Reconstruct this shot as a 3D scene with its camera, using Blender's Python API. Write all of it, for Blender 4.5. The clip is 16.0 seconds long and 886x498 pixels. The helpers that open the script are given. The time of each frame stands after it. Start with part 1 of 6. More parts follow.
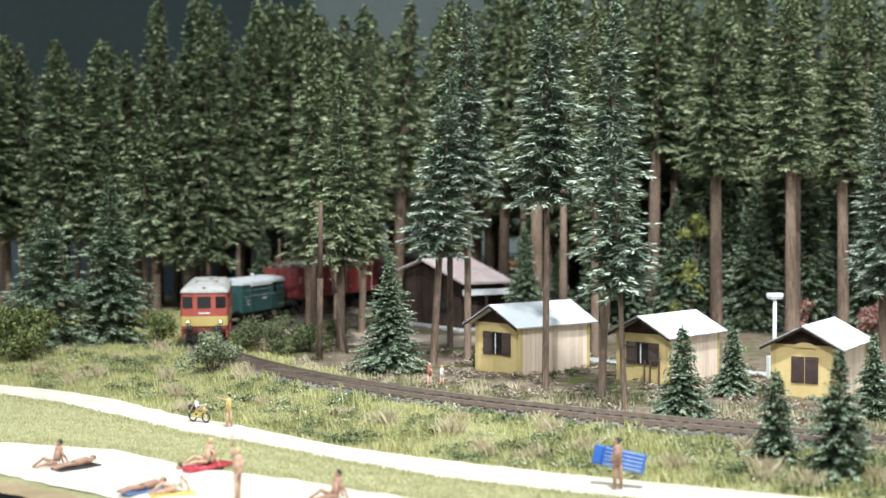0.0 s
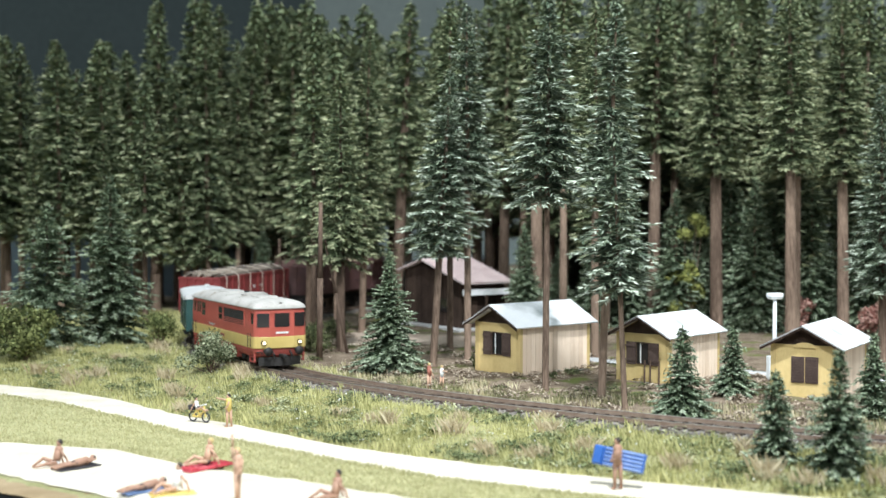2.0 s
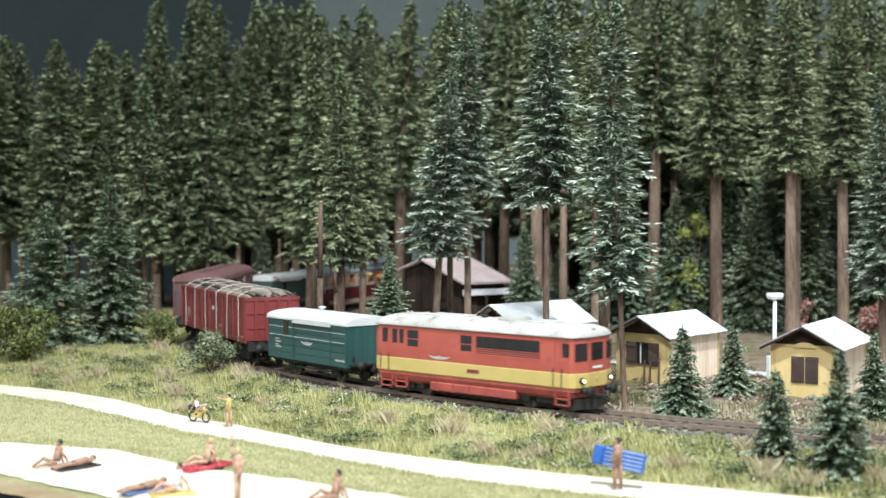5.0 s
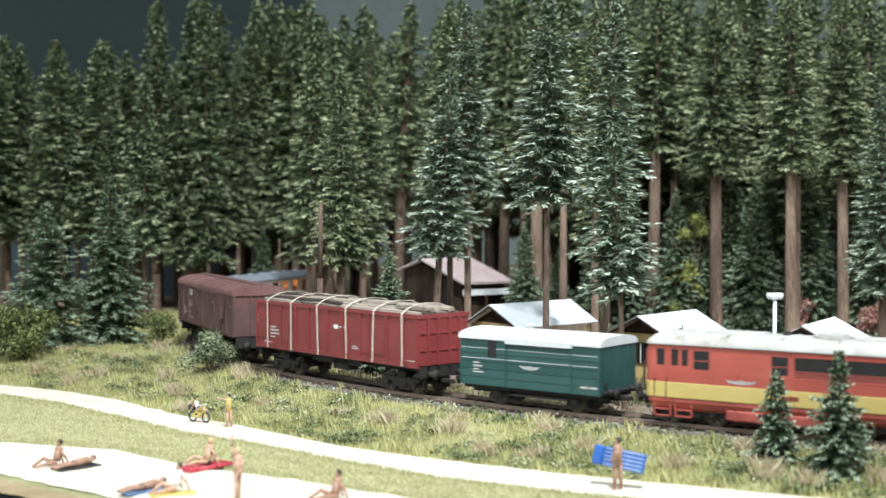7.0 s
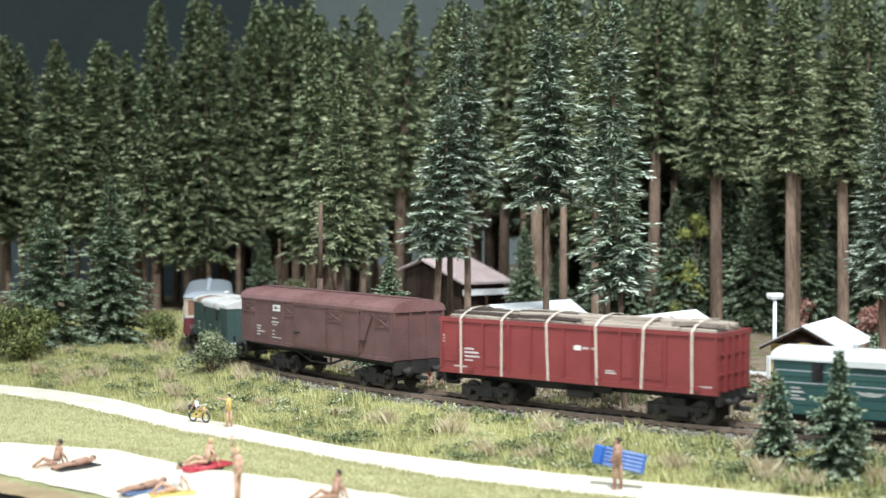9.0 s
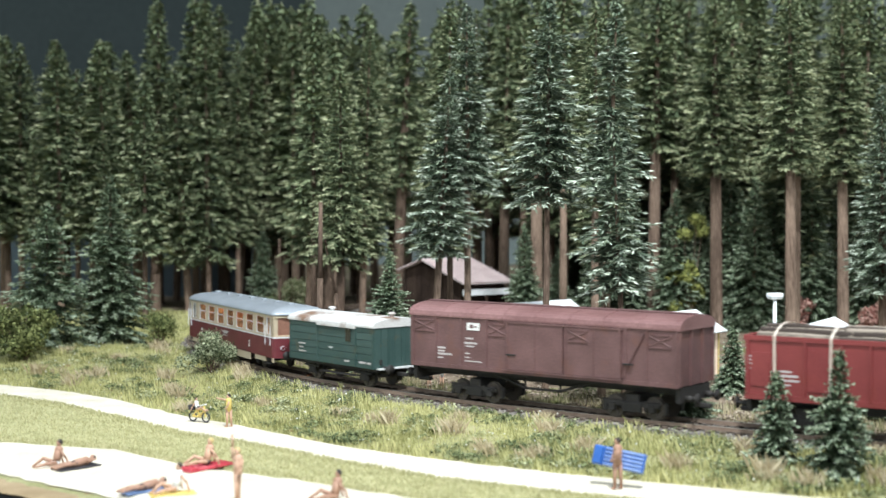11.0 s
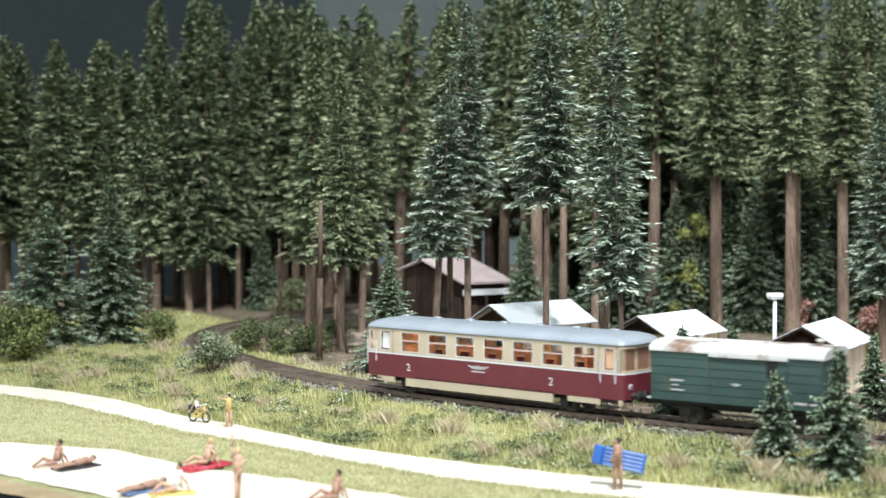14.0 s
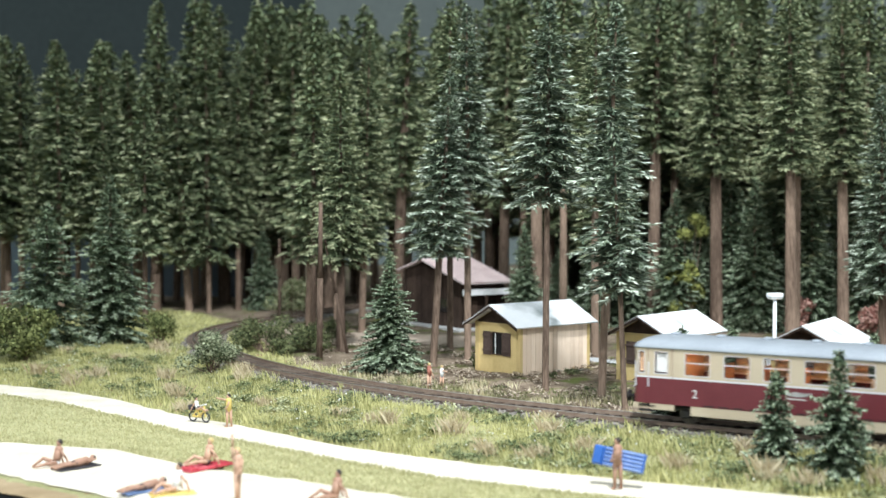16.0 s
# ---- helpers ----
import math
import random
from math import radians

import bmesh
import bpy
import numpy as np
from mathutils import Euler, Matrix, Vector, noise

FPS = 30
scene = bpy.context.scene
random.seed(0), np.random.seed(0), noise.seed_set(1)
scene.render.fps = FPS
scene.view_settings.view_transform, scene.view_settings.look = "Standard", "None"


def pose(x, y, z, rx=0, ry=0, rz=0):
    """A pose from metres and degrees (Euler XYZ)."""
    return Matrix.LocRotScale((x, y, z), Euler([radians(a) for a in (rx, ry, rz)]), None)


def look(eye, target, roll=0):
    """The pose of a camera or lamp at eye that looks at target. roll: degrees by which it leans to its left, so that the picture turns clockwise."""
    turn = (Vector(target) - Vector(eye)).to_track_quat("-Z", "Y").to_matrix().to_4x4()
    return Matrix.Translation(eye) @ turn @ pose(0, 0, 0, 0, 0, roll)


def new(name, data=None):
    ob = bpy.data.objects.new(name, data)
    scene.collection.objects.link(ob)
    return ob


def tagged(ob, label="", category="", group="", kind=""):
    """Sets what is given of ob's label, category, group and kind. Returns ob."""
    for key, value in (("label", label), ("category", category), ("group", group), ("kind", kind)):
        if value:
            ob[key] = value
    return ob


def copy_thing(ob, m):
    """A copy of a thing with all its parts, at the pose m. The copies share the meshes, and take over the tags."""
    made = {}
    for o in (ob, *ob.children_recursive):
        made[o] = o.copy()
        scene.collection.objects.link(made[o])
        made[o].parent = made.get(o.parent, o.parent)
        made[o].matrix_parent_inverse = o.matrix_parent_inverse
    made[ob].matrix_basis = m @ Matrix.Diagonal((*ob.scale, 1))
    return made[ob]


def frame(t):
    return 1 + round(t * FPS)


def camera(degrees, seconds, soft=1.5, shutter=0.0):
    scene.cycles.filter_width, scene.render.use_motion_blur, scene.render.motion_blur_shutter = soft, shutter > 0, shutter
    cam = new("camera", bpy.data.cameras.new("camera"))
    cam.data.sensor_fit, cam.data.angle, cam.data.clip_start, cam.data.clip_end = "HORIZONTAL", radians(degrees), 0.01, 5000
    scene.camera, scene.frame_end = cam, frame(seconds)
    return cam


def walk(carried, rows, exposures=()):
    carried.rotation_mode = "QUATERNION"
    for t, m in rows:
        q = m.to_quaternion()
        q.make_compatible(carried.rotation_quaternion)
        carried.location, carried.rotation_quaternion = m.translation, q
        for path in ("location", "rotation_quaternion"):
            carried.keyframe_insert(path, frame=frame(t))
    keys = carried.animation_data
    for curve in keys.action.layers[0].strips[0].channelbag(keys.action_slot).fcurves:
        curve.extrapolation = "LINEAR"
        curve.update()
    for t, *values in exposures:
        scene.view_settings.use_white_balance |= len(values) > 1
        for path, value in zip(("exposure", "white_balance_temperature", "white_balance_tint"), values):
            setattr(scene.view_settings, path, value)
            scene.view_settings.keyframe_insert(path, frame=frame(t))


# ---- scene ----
K = 1 / 87.0                      # the layout is built to 1:87; lengths below are in prototype metres

# ---- camera ----
cam = camera(36.18, 16.0, soft=1.5, shutter=0.5)
EYE = pose(0, 0, 8.8465 * K, 90 - 1.878, 0, 0)
walk(cam, [(0.0, EYE), (16.0, EYE)])
cam.data.dof.use_dof, cam.data.dof.focus_distance, cam.data.dof.aperture_fstop = True, 66 * K, 15.0

# ---- light: one hall lamp over the layout, and the dim hall around it ----
world = bpy.data.worlds.new("hall")
scene.world = world
world.use_nodes = True
world.node_tree.nodes["Background"].inputs["Color"].default_value = (0.80, 0.93, 1.0, 1)
world.node_tree.nodes["Background"].inputs["Strength"].default_value = 0.95


def hall_lamp(kind, eye, target, watts, size, cone=0.0):
    data = bpy.data.lights.new("hall_lamp", kind)
    data.energy, data.color = watts, (0.90, 0.96, 1.0)
    if kind == "SPOT":
        data.spot_size, data.spot_blend, data.shadow_soft_size = radians(cone), 0.75, size * K
    else:
        data.shape, data.size = "DISK", size * K
    ob = new("hall_lamp", data)
    ob.matrix_world = look([v * K for v in eye], [v * K for v in target])


hall_lamp("AREA", (12, 0, 116), (4, 84, 12), 34.5, 6)                 # wide lamp over the whole layout
hall_lamp("SPOT", (-12, -52, 84), (17, 94, 18), 92.0, 3, 32)             # spot on the huts and the wood
hall_lamp("SPOT", (-8, -50, 100), (-6, 49, 0), 30.0, 3, 16)            # spot on the beach
scene.view_settings.exposure = 0.0


# ---- helpers ----
def P(x, y, z=0.0, rz=0.0, rx=0.0, ry=0.0):
    return pose(x * K, y * K, z * K, rx, ry, rz)


def part(name, bm, material, parent=None, label=""):
    """Links a bmesh in prototype metres as one mesh object."""
    bmesh.ops.scale(bm, vec=(K, K, K), verts=bm.verts)
    me = bpy.data.meshes.new(name)
    bm.to_mesh(me)
    bm.free()
    me.materials.append(material)
    ob = new(name, me)
    ob.parent = parent
    if label:
        tagged(ob, label)
    return ob


def raw(name, verts, faces, material, parent=None, label=""):
    me = bpy.data.meshes.new(name)
    me.from_pydata([(v[0] * K, v[1] * K, v[2] * K) for v in verts], [], faces)
    me.materials.append(material)
    ob = new(name, me)
    ob.parent = parent
    if label:
        tagged(ob, label)
    return ob


def again(name, ob, parent, m):
    """Another part on the same mesh."""
    twin = new(name, ob.data)
    twin.parent = parent
    twin.matrix_basis = m
    return twin


def thing(name, m, label, category, group=""):
    ob = new(name)
    ob.empty_display_size = 0.01
    ob.matrix_basis = m
    return tagged(ob, label, category, group)


def box(bm, x0, x1, y0, y1, z0, z1, bevel=0.0):
    vs = bmesh.ops.create_cube(bm, size=1.0, matrix=Matrix.Translation(((x0 + x1) / 2, (y0 + y1) / 2, (z0 + z1) / 2))
                               @ Matrix.Diagonal((x1 - x0, y1 - y0, z1 - z0, 1)))["verts"]
    if bevel:
        es = list({e for v in vs for e in v.link_edges})
        bmesh.ops.bevel(bm, geom=es, offset=bevel, segments=1, affect="EDGES")
    return bm


def boxes(*rows, bevel=0.0):
    bm = bmesh.new()
    for r in rows:
        box(bm, *r, bevel=bevel)
    return bm


def rod(bm, a, b, r, r2=None, seg=8, caps=True):
    a, b = Vector(a), Vector(b)
    m = Matrix.Translation((a + b) / 2) @ (b - a).to_track_quat("Z", "Y").to_matrix().to_4x4()
    bmesh.ops.create_cone(bm, cap_ends=caps, segments=seg, radius1=r, radius2=r if r2 is None else r2, depth=(b - a).length, matrix=m)
    return bm


def ball(bm, c, rx, ry=None, rz=None, u=8, v=6, m=None):
    mm = Matrix.Translation(c) @ (m or Matrix()) @ Matrix.Diagonal((rx, ry or rx, rz or rx, 1))
    bmesh.ops.create_uvsphere(bm, u_segments=u, v_segments=v, radius=1, matrix=mm)
    return bm


def smooth(ob):
    for p in ob.data.polygons:
        p.use_smooth = True
    return ob


# ---- materials ----
def material(name, a, b, scale=3.0, rough=0.6, bump=0.2, grain=30.0, spots=None, stretch=(1, 1, 1), spec=0.5, metal=0.0, island=0.0, objrand=0.0, bumpdist=0.03, contrast=0.3):
    """Two-tone surface: broad patches between a and b, fine grain, and relief. Scales are per prototype metre."""
    m = bpy.data.materials.new(name)
    m.use_nodes = True
    n, l = m.node_tree.nodes, m.node_tree.links
    bsdf = n["Principled BSDF"]
    co = n.new("ShaderNodeTexCoord")
    mp = n.new("ShaderNodeMapping")
    mp.inputs["Scale"].default_value = tuple(s / K for s in stretch)
    l.new(co.outputs["Object"], mp.inputs["Vector"])
    big = n.new("ShaderNodeTexNoise")
    big.inputs["Scale"].default_value, big.inputs["Detail"].default_value = scale, 5
    fine = n.new("ShaderNodeTexNoise")
    fine.inputs["Scale"].default_value, fine.inputs["Detail"].default_value = grain, 4
    for t in (big, fine):
        l.new(mp.outputs["Vector"], t.inputs["Vector"])
    ramp = n.new("ShaderNodeValToRGB")
    ramp.color_ramp.elements[0].position, ramp.color_ramp.elements[1].position = 0.5 - contrast / 2, 0.5 + contrast / 2
    ramp.color_ramp.elements[0].color, ramp.color_ramp.elements[1].color = (*a, 1), (*b, 1)
    mixf = n.new("ShaderNodeMath")
    mixf.operation = "MULTIPLY_ADD"
    mixf.inputs[1].default_value = 0.45
    l.new(fine.outputs["Fac"], mixf.inputs[0])
    half = n.new("ShaderNodeMath")
    half.operation = "MULTIPLY_ADD"
    half.inputs[1].default_value, half.inputs[2].default_value = 0.55, 0.0
    l.new(big.outputs["Fac"], half.inputs[0])
    l.new(half.outputs[0], mixf.inputs[2])
    last = mixf
    for amount, node, socket in ((island, "ShaderNodeNewGeometry", "Random Per Island"), (objrand, "ShaderNodeObjectInfo", "Random")):
        if amount:
            src = n.new(node)
            add = n.new("ShaderNodeMath")
            add.operation = "MULTIPLY_ADD"
            add.inputs[1].default_value = amount
            l.new(src.outputs[socket], add.inputs[0])
            sub = n.new("ShaderNodeMath")
            sub.operation = "SUBTRACT"
            sub.inputs[1].default_value = amount / 2
            l.new(last.outputs[0], sub.inputs[0])
            l.new(sub.outputs[0], add.inputs[2])
            last = add
    l.new(last.outputs[0], ramp.inputs["Fac"])
    colour = ramp.outputs["Color"]
    if spots:
        tint, amount, sscale = spots
        sp = n.new("ShaderNodeTexNoise")
        sp.inputs["Scale"].default_value, sp.inputs["Detail"].default_value = sscale, 6
        l.new(mp.outputs["Vector"], sp.inputs["Vector"])
        r2 = n.new("ShaderNodeValToRGB")
        r2.color_ramp.elements[0].position, r2.color_ramp.elements[1].position = 0.62 - amount, 0.70 - amount / 2
        l.new(sp.outputs["Fac"], r2.inputs["Fac"])
        mx = n.new("ShaderNodeMix")
        mx.data_type = "RGBA"
        l.new(r2.outputs["Color"], mx.inputs[0])
        l.new(colour, mx.inputs[6])
        mx.inputs[7].default_value = (*tint, 1)
        colour = mx.outputs[2]
    l.new(colour, bsdf.inputs["Base Color"])
    bsdf.inputs["Roughness"].default_value, bsdf.inputs["Metallic"].default_value = rough, metal
    bsdf.inputs["Specular IOR Level"].default_value = spec
    if bump:
        bp = n.new("ShaderNodeBump")
        bp.inputs["Strength"].default_value, bp.inputs["Distance"].default_value = bump, bumpdist * K
        l.new(fine.outputs["Fac"], bp.inputs["Height"])
        l.new(bp.outputs["Normal"], bsdf.inputs["Normal"])
    return m


def glow(name, colour, strength):
    m = bpy.data.materials.new(name)
    m.use_nodes = True
    b = m.node_tree.nodes["Principled BSDF"]
    b.inputs["Base Color"].default_value = (*colour, 1)
    b.inputs["Emission Color"].default_value = (*colour, 1)
    b.inputs["Emission Strength"].default_value = strength
    return m


GROUND = material("meadow_ground", (0.20, 0.20, 0.09), (0.42, 0.40, 0.22), 0.6, 0.95, 0.6, 14, spots=((0.22, 0.13, 0.07), 0.05, 1.2), spec=0.1, bumpdist=0.1)
LAWN = material("lawn_fibre", (0.24, 0.24, 0.11), (0.52, 0.49, 0.28), 1.4, 0.95, 0.8, 9, spec=0.1, bumpdist=0.06)
FOREST = material("forest_floor", (0.11, 0.078, 0.056), (0.31, 0.245, 0.18), 1.4, 0.95, 0.7, 16, spots=((0.14, 0.16, 0.05), 0.08, 0.5), spec=0.1, bumpdist=0.1)
SAND = material("pale_sand", (0.54, 0.48, 0.38), (0.74, 0.68, 0.57), 0.7, 0.95, 0.5, 12, spec=0.1)
WETSAND = material("wet_sand", (0.25, 0.18, 0.10), (0.42, 0.32, 0.20), 0.8, 0.7, 0.3, 20, spec=0.3)
BALLAST = material("ballast", (0.13, 0.115, 0.10), (0.30, 0.27, 0.245), 2.0, 0.9, 1.0, 9, spec=0.2, bumpdist=0.15)
RAIL = material("rusty_rail", (0.17, 0.11, 0.08), (0.27, 0.20, 0.15), 3.0, 0.55, 0.1, 30, metal=0.3)
RAILTOP = material("polished_railhead", (0.50, 0.45, 0.40), (0.62, 0.58, 0.53), 3.0, 0.3, 0.0, 30, metal=0.9)
SLEEPER = material("wood_sleeper", (0.075, 0.055, 0.044), (0.15, 0.115, 0.09), 2.0, 0.85, 0.5, 25, stretch=(1, 6, 1), objrand=0.3, spec=0.2)
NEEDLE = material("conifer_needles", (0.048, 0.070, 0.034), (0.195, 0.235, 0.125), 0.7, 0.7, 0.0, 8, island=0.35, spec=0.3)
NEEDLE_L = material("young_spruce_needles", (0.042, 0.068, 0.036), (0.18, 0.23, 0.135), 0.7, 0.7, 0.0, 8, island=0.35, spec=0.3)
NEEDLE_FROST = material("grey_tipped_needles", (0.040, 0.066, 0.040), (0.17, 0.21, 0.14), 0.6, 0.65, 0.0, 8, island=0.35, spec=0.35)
# paler bough ends: highlights painted into the colour, with some grey frosting
LIT_TIPS = {"conifer_needles": material("olive_lit_tips", (0.155, 0.175, 0.09), (0.47, 0.49, 0.30), 0.7, 0.7, 0.0, 8, island=0.45, spec=0.3),
         "young_spruce_needles": material("green_lit_tips", (0.13, 0.18, 0.115), (0.44, 0.50, 0.36), 0.7, 0.7, 0.0, 8, island=0.5, spec=0.3),
         "grey_tipped_needles": material("frosted_lit_tips", (0.15, 0.19, 0.14), (0.52, 0.57, 0.47), 0.6, 0.6, 0.0, 8, island=0.6, spec=0.4)}
BARK = material("bark", (0.085, 0.058, 0.043), (0.275, 0.195, 0.145), 1.5, 0.9, 0.8, 12, stretch=(1, 1, 0.15), spec=0.15, objrand=0.3, bumpdist=0.06)
LEAF = material("bush_leaves", (0.045, 0.06, 0.026), (0.17, 0.185, 0.085), 1.5, 0.8, 0.2, 10, island=0.6, spec=0.2)
LEAFPALE = material("pale_bush_leaves", (0.13, 0.16, 0.065), (0.54, 0.55, 0.34), 1.5, 0.8, 0.2, 10, island=0.6, spec=0.2)
GRASS = material("static_grass", (0.235, 0.235, 0.085), (0.60, 0.57, 0.27), 0.35, 0.85, 0.0, 4, island=0.4, spec=0.2)
LAWN_FIBRE = material("lawn_fibres", (0.33, 0.315, 0.15), (0.60, 0.56, 0.335), 1.2, 0.85, 0.0, 4, island=0.6, spec=0.2)
VERGE = material("dull_verge_grass", (0.085, 0.095, 0.04), (0.30, 0.28, 0.15), 0.5, 0.85, 0.0, 4, island=0.5, spec=0.2)
TUFT = material("tan_tufts", (0.40, 0.32, 0.185), (0.64, 0.545, 0.37), 0.6, 0.85, 0.0, 5, island=0.5, spec=0.2)
WEED = material("blue_green_weeds", (0.062, 0.085, 0.034), (0.26, 0.295, 0.145), 1.5, 0.8, 0.2, 10, island=0.6, spec=0.2)
LEAFOLIVE = material("olive_bush_leaves", (0.05, 0.065, 0.02), (0.24, 0.26, 0.10), 1.5, 0.8, 0.2, 10, island=0.6, spec=0.2)
LEAFGREY = material("grey_green_bush_leaves", (0.055, 0.075, 0.035), (0.38, 0.41, 0.26), 1.5, 0.8, 0.2, 10, island=0.8, spec=0.2)
STRAW = material("dry_grass", (0.36, 0.30, 0.17), (0.60, 0.54, 0.37), 0.6, 0.85, 0.0, 5, island=0.5, spec=0.2)
LAKE = material("lake_water", (0.012, 0.016, 0.018), (0.02, 0.026, 0.028), 0.5, 0.06, 0.05, 3, spec=0.5)


# ---- the line of the track: curvature along it, in prototype metres ----
S_KNOTS = [-90, -76, -62, -48, -34, -20, -6, 8, 22, 36, 50]
CURVATURE = [0.0, 0.0, 0.0, 0.0011, 0.0485, 0.0178, 0.0190, 0.0161, 0.0019, -0.0019, -0.0018]
S_ALL = np.linspace(-130, 130, 521)
DS = S_ALL[1] - S_ALL[0]
kap = np.interp(S_ALL, S_KNOTS, CURVATURE)
kap[S_ALL > 50] = 0.0
head = np.concatenate([[0], np.cumsum((kap[1:] + kap[:-1]) / 2 * DS)])
head = head - head[260] - 0.8301
mid = (head[1:] + head[:-1]) / 2
TX = np.concatenate([[0], np.cumsum(np.cos(mid) * DS)])
TY = np.concatenate([[0], np.cumsum(np.sin(mid) * DS)])
TX, TY = TX - TX[260] - 3.3513, TY - TY[260] + 66.4883


def track_at(s):
    return Vector((float(np.interp(s, S_ALL, TX)), float(np.interp(s, S_ALL, TY)), 0.0))


def track_dir(s):
    d = track_at(s + 0.3) - track_at(s - 0.3)
    return d.normalized()


def on_track(s, half):
    """Centre and heading (degrees) of a body that rests on the track at s - half and s + half."""
    a, b = track_at(s - half), track_at(s + half)
    return (a + b) / 2, math.degrees(math.atan2(b.y - a.y, b.x - a.x))


FRONT = [(float(x), float(y)) for s, x, y in zip(S_ALL, TX, TY) if s > -24]


def track_y(x):
    return float(np.interp(x, [p[0] for p in FRONT], [p[1] for p in FRONT])) if x > -14.6 else 87.5 + (-14.6 - x) * 0.35


SHORE = [(-140, 140), (-40, 66), (-15.9, 48.2), (-12.2, 45.2), (-6, 40.3), (6, 33.3), (24, 22.3), (140, -60)]


def shore_y(x):
    return float(np.interp(x, [p[0] for p in SHORE], [p[1] for p in SHORE])) - 0.5


def wooded(x, y):
    """Brown litter under the trees behind the line; grass elsewhere."""
    d = y - track_y(x)
    edge = 2.4 + 1.6 * noise.noise((x * 0.35, y * 0.35, 5)) + (3.0 if x < -4 else 0) + max(0.0, -8 - x) * 1.5
    return d > edge


def ground_z(x, y):
    """Level forest floor behind the line, a soft fall to the shore before it."""
    d = track_y(x) - y
    t = min(max((d - 1.5) / 10.0, 0.0), 1.0)
    z = -0.42 - 0.40 * t * t * (3 - 2 * t)
    s = min(max((shore_y(x) - y) / 2.0, 0.0), 1.0)      # falls into the lake
    return z - 1.2 * s


# ---- ground ----
def build_ground():
    xs = np.concatenate([np.linspace(-140, -36, 20), np.linspace(-34, 34, 150), np.linspace(36, 140, 20)])
    ys = np.concatenate([np.linspace(-40, 38, 12), np.linspace(40, 125, 130), np.linspace(128, 210, 16)])
    verts, faces = [], []
    for y in ys:
        for x in xs:
            bump = 0.16 * noise.noise((x * 0.45, y * 0.45, 0)) + 0.06 * noise.noise((x * 1.7, y * 1.7, 3))
            near = min(abs(y - track_y(x)), 6) / 6
            shore = 1.0 if ground_z(x, y) > -0.80 else 0.15
            verts.append((x, y, ground_z(x, y) + bump * near * shore - 0.02))
    w = len(xs)
    for j in range(len(ys) - 1):
        for i in range(w - 1):
            faces.append((j * w + i, j * w + i + 1, (j + 1) * w + i + 1, (j + 1) * w + i))
    g = raw("ground", verts, faces, GROUND)
    smooth(g)
    g.data.materials.append(FOREST)
    for p in g.data.polygons:
        if wooded(p.center.x / K, p.center.y / K):
            p.material_index = 1
    tagged(g, "uneven layout ground with short green and straw grass fibres", "ground", kind="structure")


def strip(name, upper, lower, z, material_, label, category, cross=6, edge=0.25, step=0.6):
    """A band of ground between two lines of (x, y), with a slightly uneven rim."""
    def along(line, n):
        pts = np.array(line, float)
        d = np.concatenate([[0], np.cumsum(np.hypot(*np.diff(pts, axis=0).T))])
        u = np.linspace(0, d[-1], n)
        return np.stack([np.interp(u, d, pts[:, 0]), np.interp(u, d, pts[:, 1])], 1)
    n = int(np.hypot(upper[0][0] - upper[-1][0], upper[0][1] - upper[-1][1]) / step) + 2
    a, b = along(upper, n), along(lower, n)
    verts, faces = [], []
    for i in range(n):
        for j in range(cross + 1):
            t = j / cross
            q = a[i] * (1 - t) + b[i] * t
            if j in (0, cross):
                q = q + edge * np.array([noise.noise((q[0] * 1.3, q[1] * 1.3, 7)), noise.noise((q[0] * 1.3, q[1] * 1.3, 9))])
            zz = z + 0.03 * noise.noise((q[0], q[1], 1)) - (0.10 if j in (0, cross) else 0)
            verts.append((q[0], q[1], zz))
    for i in range(n - 1):
        for j in range(cross):
            k = i * (cross + 1) + j
            faces.append((k, k + cross + 1, k + cross + 2, k + 1))
    ob = smooth(raw(name, verts, faces, material_))
    return tagged(ob, label, category, kind="structure")


build_ground()
PATH_UP = [(-40, 80), (-23.7, 72.4), (-20.1, 70.4), (-16.4, 67.3), (-12.7, 62.7), (-8.2, 58.4), (-4.2, 54.1), (0.0, 51.0), (4.4, 48.4), (9.0, 46.1), (13.2, 44.0), (30, 36)]
PATH_LOW = [(-40, 76), (-22.5, 68.7), (-18.9, 66.0), (-15.1, 61.9), (-10.9, 57.2), (-7.6, 54.5), (-3.9, 50.9), (0.0, 47.5), (4.1, 45.2), (7.6, 43.4), (12, 41.5), (28, 33)]
BEACH_UP = [(-40, 67), (-18.0, 54.8), (-15.5, 54.0), (-13.0, 53.2), (-10.3, 50.6), (-7.9, 48.9), (-5.7, 47.7), (-3.5, 46.0), (-1.6, 44.7), (6, 40), (26, 30)]
strip("lawn", PATH_LOW, BEACH_UP, -0.76, LAWN, "mown lawn of short yellow-green fibre beside the path", "lawn")
strip("footpath", PATH_UP, PATH_LOW, -0.72, SAND, "pale sandy footpath between meadow and lawn", "path")
strip("beach", BEACH_UP, [(-40, 66.2), (-15.9, 48.4), (-12.2, 45.4), (-6, 40.5), (6, 33.5), (24, 22.5)], -0.70, SAND, "bright pale sand beach by the lake", "beach", cross=8)

strip("wet_sand", [(-40, 66.2), (-15.9, 48.4), (-12.2, 45.4), (-6, 40.5), (6, 33.5), (24, 22.5)], [(-40, 64.4), (-16.4, 47.2), (-12.8, 44.0), (-6.6, 39.3), (5.5, 32.2), (23.5, 21.2)], -0.86, WETSAND, "damp brown sand at the water's edge", "shore", cross=4)
lake = part("water", boxes((-120, 100, -38, 80, -1.06, -1.05)), LAKE)
tagged(lake, "dark still lake water by the beach", "water", kind="structure")


